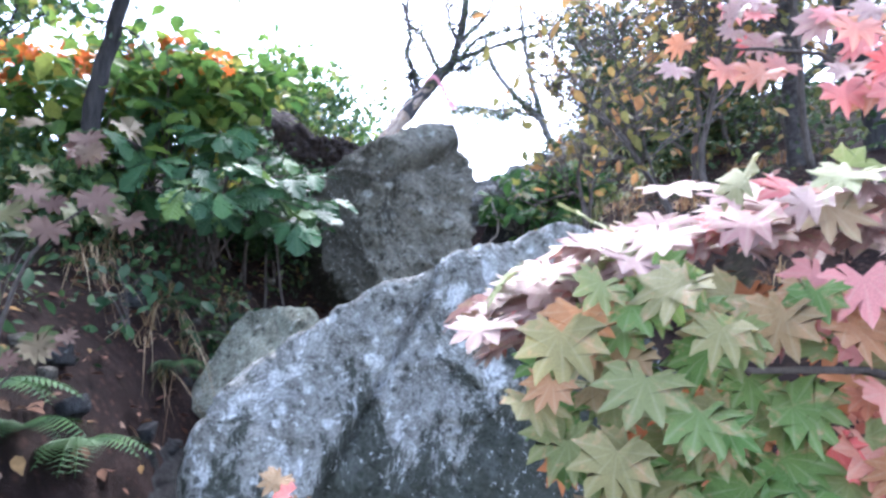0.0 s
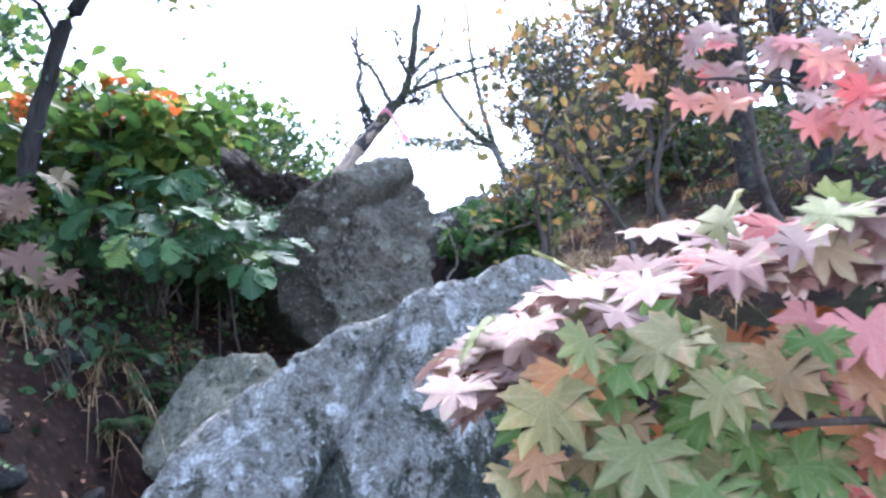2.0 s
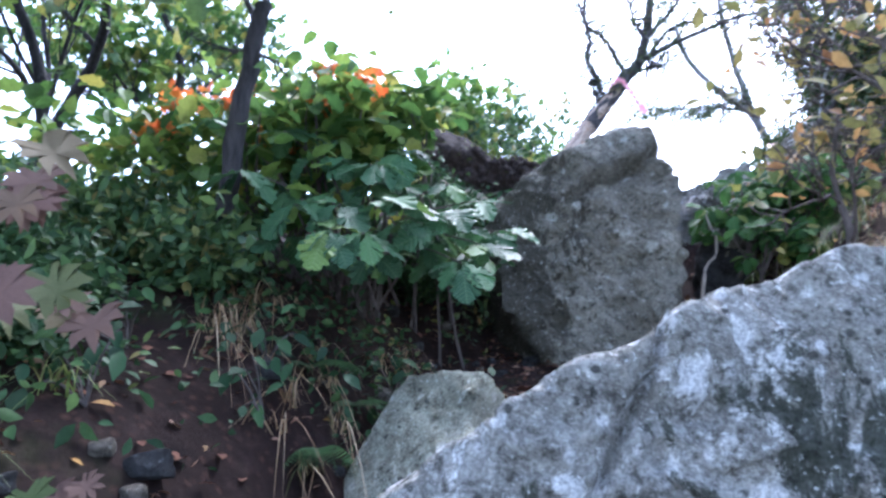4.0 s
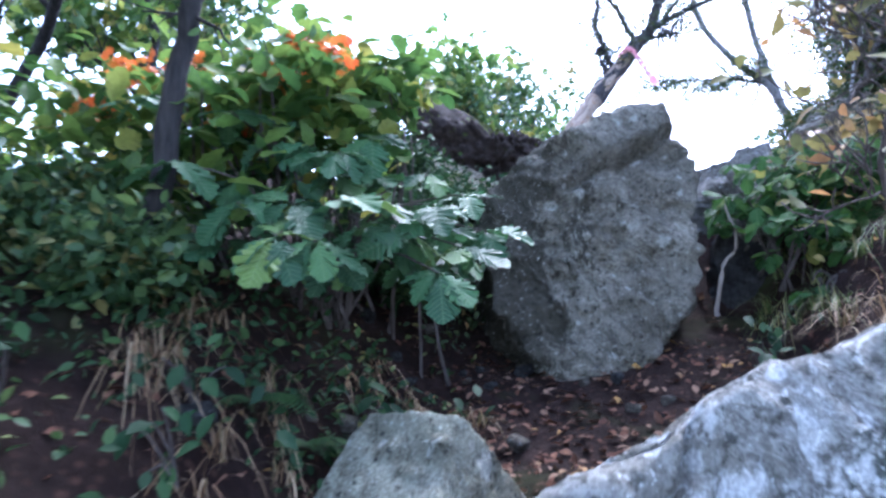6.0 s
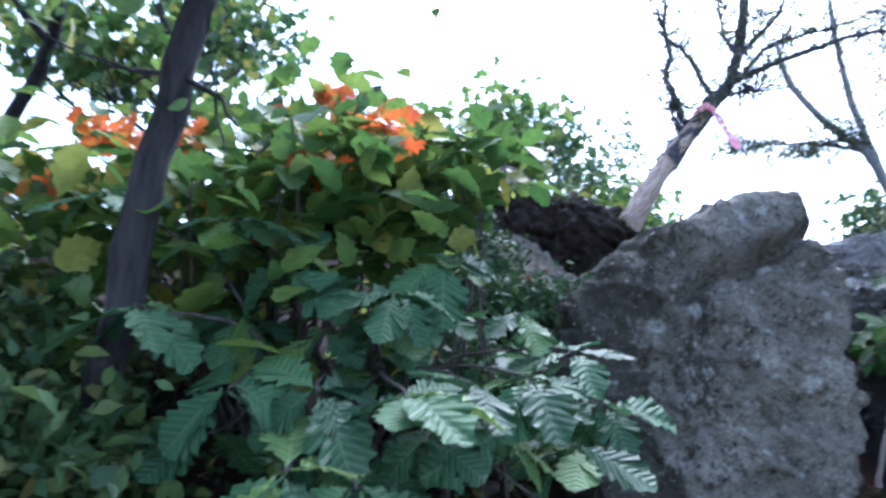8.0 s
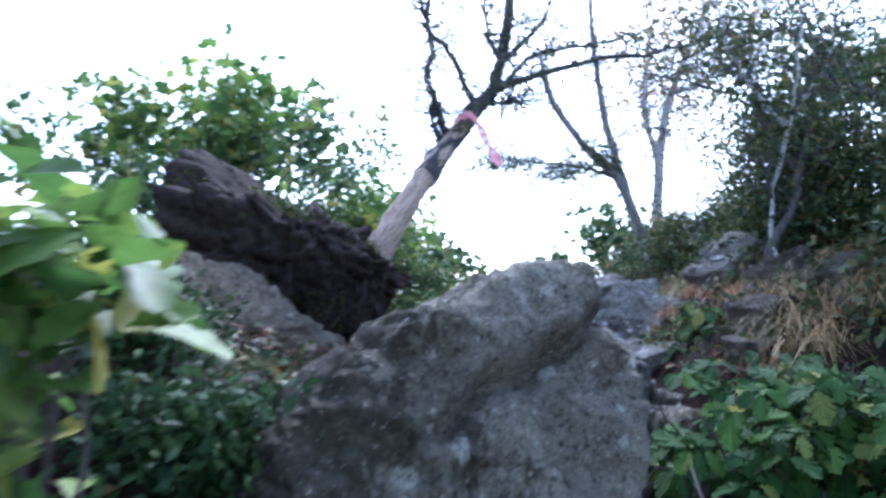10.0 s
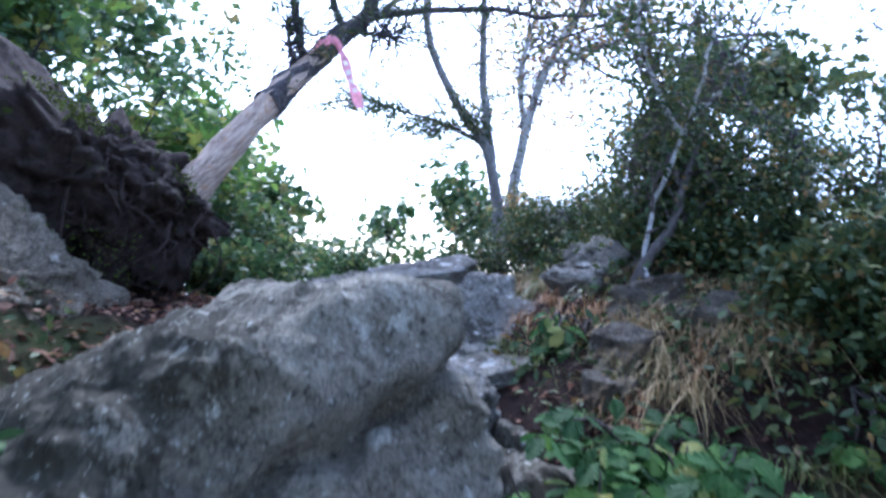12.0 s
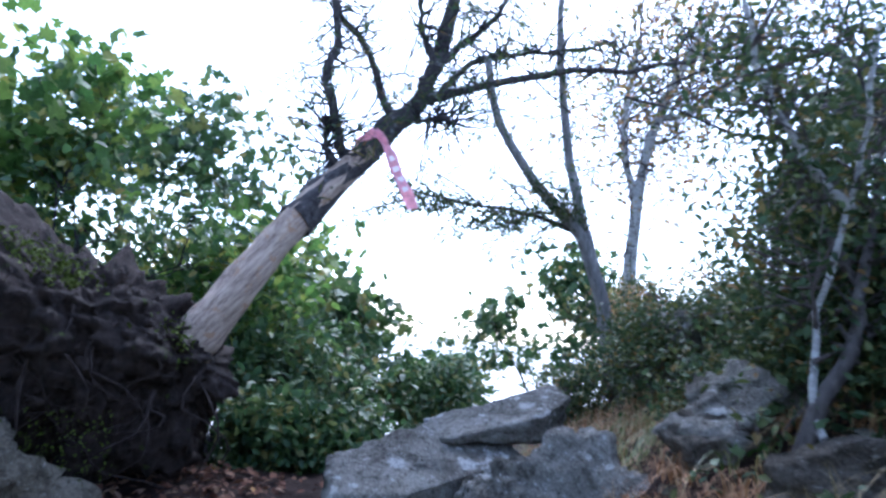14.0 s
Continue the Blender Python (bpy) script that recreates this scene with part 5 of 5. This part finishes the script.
oak_bush((1.75, 4.7, 2.5), (0.3, 0.2, 0.12), 110, 42, 0.7)
oak_bush((1.12, 5.62, 2.68), (0.2, 0.1, 0.08), 70, 35, 0.7)
oak_bush((1.35, 5.95, 2.92), (0.1, 0.1, 0.1), 24, 36, 0.8)


# ---- grass, ferns, litter ----
def grass(name, label, spots, material, seed, length=0.3, blades=45, lean=(0, -0.4), droop=0.75):
    """Tufts of long arching blades in one mesh."""
    rng = random.Random(seed)
    sp_ = Soup()
    for x, y, size in spots:
        z = ground_z(x, y) - 0.02
        for _ in range(blades):
            a = rng.uniform(0, 2 * math.pi)
            out = Vector((math.cos(a) + lean[0], math.sin(a) + lean[1], 0)) * rng.uniform(0.3, 1.0)
            h = length * size * rng.uniform(0.55, 1.2)
            p = Vector((x + rng.gauss(0, 0.03), y + rng.gauss(0, 0.03), z))
            side = Vector((-out.y, out.x, 0)).normalized() * rng.uniform(0.0014, 0.0038)
            v = []
            for i in range(6):
                u = i / 5
                c = p + out * h * (0.35 * u + 0.5 * u * u) + Vector((0, 0, h * (0.95 * u - droop * u * u * (0.5 + out.length))))
                w = side * (1 - u * 0.9)
                v += [c - w, c + w]
            sp_.add(v, [(2 * i, 2 * i + 1, 2 * i + 3, 2 * i + 2) for i in range(5)])
    ob = piece(name, sp_.v, sp_.f, material)
    return tagged(ob, label, "grass", kind="stuff")


def spots(n, x0, x1, y0, y1, seed, lo=0.7, hi=1.3):
    r = random.Random(seed)
    return [(r.uniform(x0, x1), r.uniform(y0, y1), r.uniform(lo, hi)) for _ in range(n)]


grass("dry_grass", "dry straw-coloured grass tufts hanging on the bank", spots(15, -1.55, -1.0, 2.1, 2.65, 1), M_GRASS_DRY, 1, 0.38, 20, lean=(0.15, -0.5), droop=0.95)
grass("dry_grass", "dry brown grass tufts below the bush", spots(20, -1.15, -0.72, 2.6, 3.4, 2), M_GRASS_DRY, 2, 0.28, 22, droop=0.9)
grass("green_grass", "green grass on the earth bank", spots(26, -3.0, -1.85, 1.9, 3.4, 3), M_GRASS_GREEN, 3, 0.32, 30)
grass("dry_grass", "long dry grass tufts on the rocky bank", spots(30, 1.08, 1.75, 4.95, 5.45, 4), M_GRASS_STRAW, 4, 0.38, 34, lean=(-0.25, -0.35), droop=0.72)
grass("green_grass", "long green and yellow grass behind the slab", spots(16, 0.95, 1.3, 6.3, 6.9, 17), M_GRASS_GREEN, 17, 0.34, 26, lean=(-0.3, -0.3))
grass("dry_grass", "short rusty grass on the bare bank", spots(46, 0.95, 1.75, 5.0, 5.9, 15), M_GRASS_RUST, 15, 0.2, 26, lean=(-0.4, -0.3))
grass("green_grass", "thin green grass on the bare bank", spots(22, 0.85, 1.7, 4.9, 5.9, 16), M_GRASS_GREEN, 16, 0.24, 16, lean=(-0.4, -0.3))
grass("dry_grass", "rusty dry grass between the bank rocks", spots(90, 0.98, 1.9, 5.9, 7.4, 5), M_GRASS_RUST, 5, 0.27, lean=(-0.5, -0.3))
grass("green_grass", "green sedge tufts along the ridge", spots(34, 0.95, 2.2, 6.4, 8.6, 6), M_GRASS_GREEN, 6, 0.3, lean=(-0.4, -0.3))
grass("dry_grass", "dry grass under the twiggy shrubs", spots(20, 0.72, 1.2, 2.7, 3.9, 7), M_GRASS_DRY, 7, 0.36, lean=(-0.3, -0.4))
grass("dry_grass", "short rusty grass under the twiggy shrubs", spots(30, 1.1, 2.1, 2.1, 4.0, 27), M_GRASS_RUST, 27, 0.22, 24, lean=(-0.3, -0.4))
grass("green_grass", "grass under the oak bush", spots(26, 0.5, 1.5, 3.9, 4.7, 8), M_GRASS_GREEN, 8, 0.3)
grass("green_grass", "grass at the foot of the earth bank", spots(9, -1.6, -1.2, 0.8, 1.6, 9), M_GRASS_GREEN, 9, 0.26, 24)


def fern(at, seed, size=0.35, n=6, facing=(0.5, -0.6)):
    rng = random.Random(seed)
    top = holder("fern", at, "green fern with feathery fronds on the bank", "fern", "ferns on the bank")
    for k in range(n):
        a = math.atan2(facing[1], facing[0]) + rng.uniform(-1.1, 1.1)
        d = Vector((math.cos(a), math.sin(a), 0))
        L = size * rng.uniform(0.7, 1.15)
        side = Vector((-d.y, d.x, 0))
        s_ = Soup()
        m = 17
        mid = [Vector(at) + d * L * u + Vector((0, 0, L * (0.65 * u - 0.75 * u * u))) for u in [i / m for i in range(m + 1)]]
        s_.add(*tube(mid, [0.003 * (1 - 0.8 * i / m) for i in range(m + 1)], 4))
        for i in range(2, m):
            w = L * 0.28 * math.sin(math.pi * (0.15 + 0.85 * i / m)) ** 0.8
            for sg in (1, -1):
                p = mid[i]
                t = side * sg * w + d * w * 0.35 + Vector((0, 0, -w * 0.25))
                b = d * L / m * 0.42
                s_.add([p - b, p + b, p + t * 0.6 + b * 0.7, p + t, p + t * 0.6 - b * 0.7], [(0, 1, 2, 3, 4)])
        piece("frond", s_.v, s_.f, M_FERN, top)


for k, (x, y, z, size) in enumerate([(-1.06, 1.25, 1.1, 0.22), (-1.14, 1.2, 1.2, 0.24), (-1.22, 2.5, 1.6, 0.2), (-1.1, 2.62, 1.5, 0.2), (-1.0, 1.4, 1.1, 0.24), (-0.98, 0.95, 1.1, 0.3), (-1.05, 2.2, 1.3, 0.2), (-1.02, 2.45, 1.3, 0.18)]):
    fern((x, y, ground_z(x, y) + 0.01), 700 + k, size)


def conifer_sprays():
    """Drooping sprays of needles on the low limb of the ridge tree."""
    r = np.random.default_rng(91)
    rng = random.Random(91)
    top = holder("conifer_branch", (1.35, 8.0, 3.95), "drooping dark conifer branch with needle sprays over the saddle", "branch")
    thin = [(0, 0), (0.07, 0.4), (0, 1), (-0.07, 0.4)]
    for k in range(16):
        x = 0.05 + 0.075 * k
        a = Vector((x + 0.25, 7.97, 4.02 - 0.02 * math.sin(k)))
        b = a + Vector((-0.28 + rng.uniform(-0.16, 0.12), rng.uniform(-0.15, 0.05), rng.choice([-0.3, -0.2, -0.1, 0.05, 0.18]) + rng.uniform(-0.05, 0.05)))
        v, f = limb([a, a.lerp(b, 0.5) + Vector((0, 0, 0.03)), b], 0.009, 0.003, 8, 5, 0.008, 0, rng)
        tw = piece("branchlet", v, f, M_TWIG, top)
        q = np.concatenate([np.array(a.lerp(b, u)) + r.normal(size=(24, 3)) * np.array([0.05, 0.05, 0.03]) for u in np.linspace(0.0, 1, 9)])
        leaf_cloud("needle_foliage", thin, q, r.uniform(0.05, 0.085, len(q)), M_LEAF_DARK, tw, r, 0.25)
    v, f = limb([(1.4, 8.0, 3.92), (1.0, 7.97, 4.02), (0.6, 7.96, 4.03), (0.25, 7.95, 4.08)], 0.02, 0.006, 14, 6, 0.01, 0.1, rng)
    piece("stem", v, f, M_BARK_SCALY, top)


conifer_sprays()


def ground_cover():
    r = np.random.default_rng(77)
    def scatter(n, x0, x1, y0, y1, h):
        x, y = r.uniform(x0, x1, n), r.uniform(y0, y1, n)
        return np.array([(a, b, ground_z(a, b) + h * r.random()) for a, b in zip(x, y)])
    ob = leaf_cloud("leaf_litter", OVAL, np.concatenate([scatter(3800, -1.6, 1.6, 0.2, 7.2, 0.02), scatter(1400, -1.3, -0.2, 4.8, 7.0, 0.04), scatter(900, -0.9, 0.4, 2.6, 4.1, 0.02)]), r.uniform(0.025, 0.065, 6100), M_LITTER, None, r, 0.75)
    tagged(ob, "brown dead leaves scattered over the soil", "leaf litter", kind="stuff")
    ob = leaf_cloud("undergrowth", OVAL, np.concatenate([scatter(350, -2.2, -1.25, 1.0, 2.4, 0.15), scatter(300, -1.2, -0.75, 2.7, 3.4, 0.1)]), r.uniform(0.025, 0.05, 650), M_LEAF_CROWN, None, r, 0.6)
    tagged(ob, "low green undergrowth on the earth bank", "undergrowth", kind="stuff")
    ob = leaf_cloud("undergrowth", OVAL, np.concatenate([scatter(1500, 1.4, 2.8, 3.6, 5.9, 0.22), scatter(460, 0.75, 1.6, 4.9, 5.9, 0.1), scatter(700, 1.3, 2.2, 5.8, 6.6, 0.2), scatter(700, -1.5, -0.85, 3.6, 5.6, 0.3), scatter(2600, 1.5, 3.6, 1.6, 4.6, 0.5), scatter(1300, 1.25, 2.5, 4.5, 5.4, 0.22)]), r.uniform(0.025, 0.065, 7260), M_LEAF_DARK, None, r, 0.5)
    tagged(ob, "dark green creeping undergrowth on the bank", "undergrowth", kind="stuff")
    ob = leaf_cloud("undergrowth", OVAL, np.concatenate([scatter(150, -1.9, -1.1, 0.9, 2.2, 0.1), scatter(420, -1.5, -0.95, 2.3, 3.2, 0.18)]), r.uniform(0.025, 0.06, 570), M_LEAF_SHADED, None, r, 0.5)
    tagged(ob, "green leafy undergrowth, coloured darker for the shade on the bank", "undergrowth", kind="stuff")
    far = []
    for _ in range(5200):
        a, d = r.uniform(0, 2 * math.pi), 7 + 60 * r.random() ** 2
        x, y = d * math.cos(a), 3 + d * math.sin(a)
        if abs(x) < 3 and y > 0:
            x += 3 * np.sign(x)
        far.append((x, y, ground_z(x, y) + 0.5 * r.random()))
    ob = leaf_cloud("undergrowth", BROAD, far, r.uniform(0.1, 0.35, len(far)), M_LEAF_CROWN, None, r, 0.6)
    tagged(ob, "green scrub covering the far slopes", "undergrowth", kind="stuff")


ground_cover()

def herb(at, seed, n=14, size=0.07):
    """A low plant with a few oval leaves on thin stalks."""
    rng = random.Random(seed)
    top = holder("herb", at, "low leafy green plant on the dark bank", "plant", "low plants on the bank")
    for k in range(n):
        e = Vector(at) + Vector((rng.gauss(0, 0.09), rng.gauss(-0.03, 0.07), rng.uniform(0.04, 0.2)))
        if k % 3 == 0:
            v, f = limb([at, Vector(at).lerp(e, 0.5) + Vector((0, 0, 0.03)), e], 0.004, 0.002, 6, 4, 0.003, 0, rng)
            piece("stalk", v, f, M_TWIG, top)
        leaf_at(top, "oval", OVAL, M_LEAF_HERB, rng, e, (0.3, -0.4, 0.9), (rng.gauss(0.4, 0.7), rng.gauss(-0.5, 0.5), -0.2), size * rng.uniform(0.7, 1.3))


for k, (x, y) in enumerate([(-1.5, 1.9), (-1.32, 1.55), (-1.42, 1.2), (-1.25, 2.25), (-1.05, 2.95), (-0.9, 3.3), (-1.6, 1.5), (-1.15, 2.05), (-0.95, 2.6), (-0.85, 2.95), (0.42, 3.75), (0.55, 4.0), (-1.2, 4.3)]):
    herb((x, y, ground_z(x, y)), 800 + k)

rng_s = random.Random(5)
sticks = [([(1.07, 5.5, 2.61), (1.18, 5.48, 2.58), (1.27, 5.5, 2.54), (1.42, 5.48, 2.48), (1.65, 5.5, 2.48), (1.94, 5.5, 2.55)], 0.017),
          ([(1.42, 5.48, 2.48), (1.3, 5.42, 2.46), (1.12, 5.36, 2.42), (1.0, 5.34, 2.36)], 0.009),
          ([(-0.75, 1.25, 0.62), (-0.62, 1.2, 0.58), (-0.45, 1.18, 0.56)], 0.008),
          ([(0.33, 4.42, 1.62), (0.36, 4.4, 1.85), (0.44, 4.42, 2.0), (0.40, 4.45, 2.2)], 0.014),
          ([(-1.3, 5.75, 2.55), (-1.2, 5.7, 2.45), (-1.12, 5.65, 2.3)], 0.01)]
for pts, r0 in sticks:
    v, f = limb(pts, r0, r0 * 0.4, 14, 7, 0.008, 0.25, rng_s)
    st = tagged(piece("dead_branch", v, f, M_STICK), "dry bare fallen branch on the bank", "branch", "fallen branches")
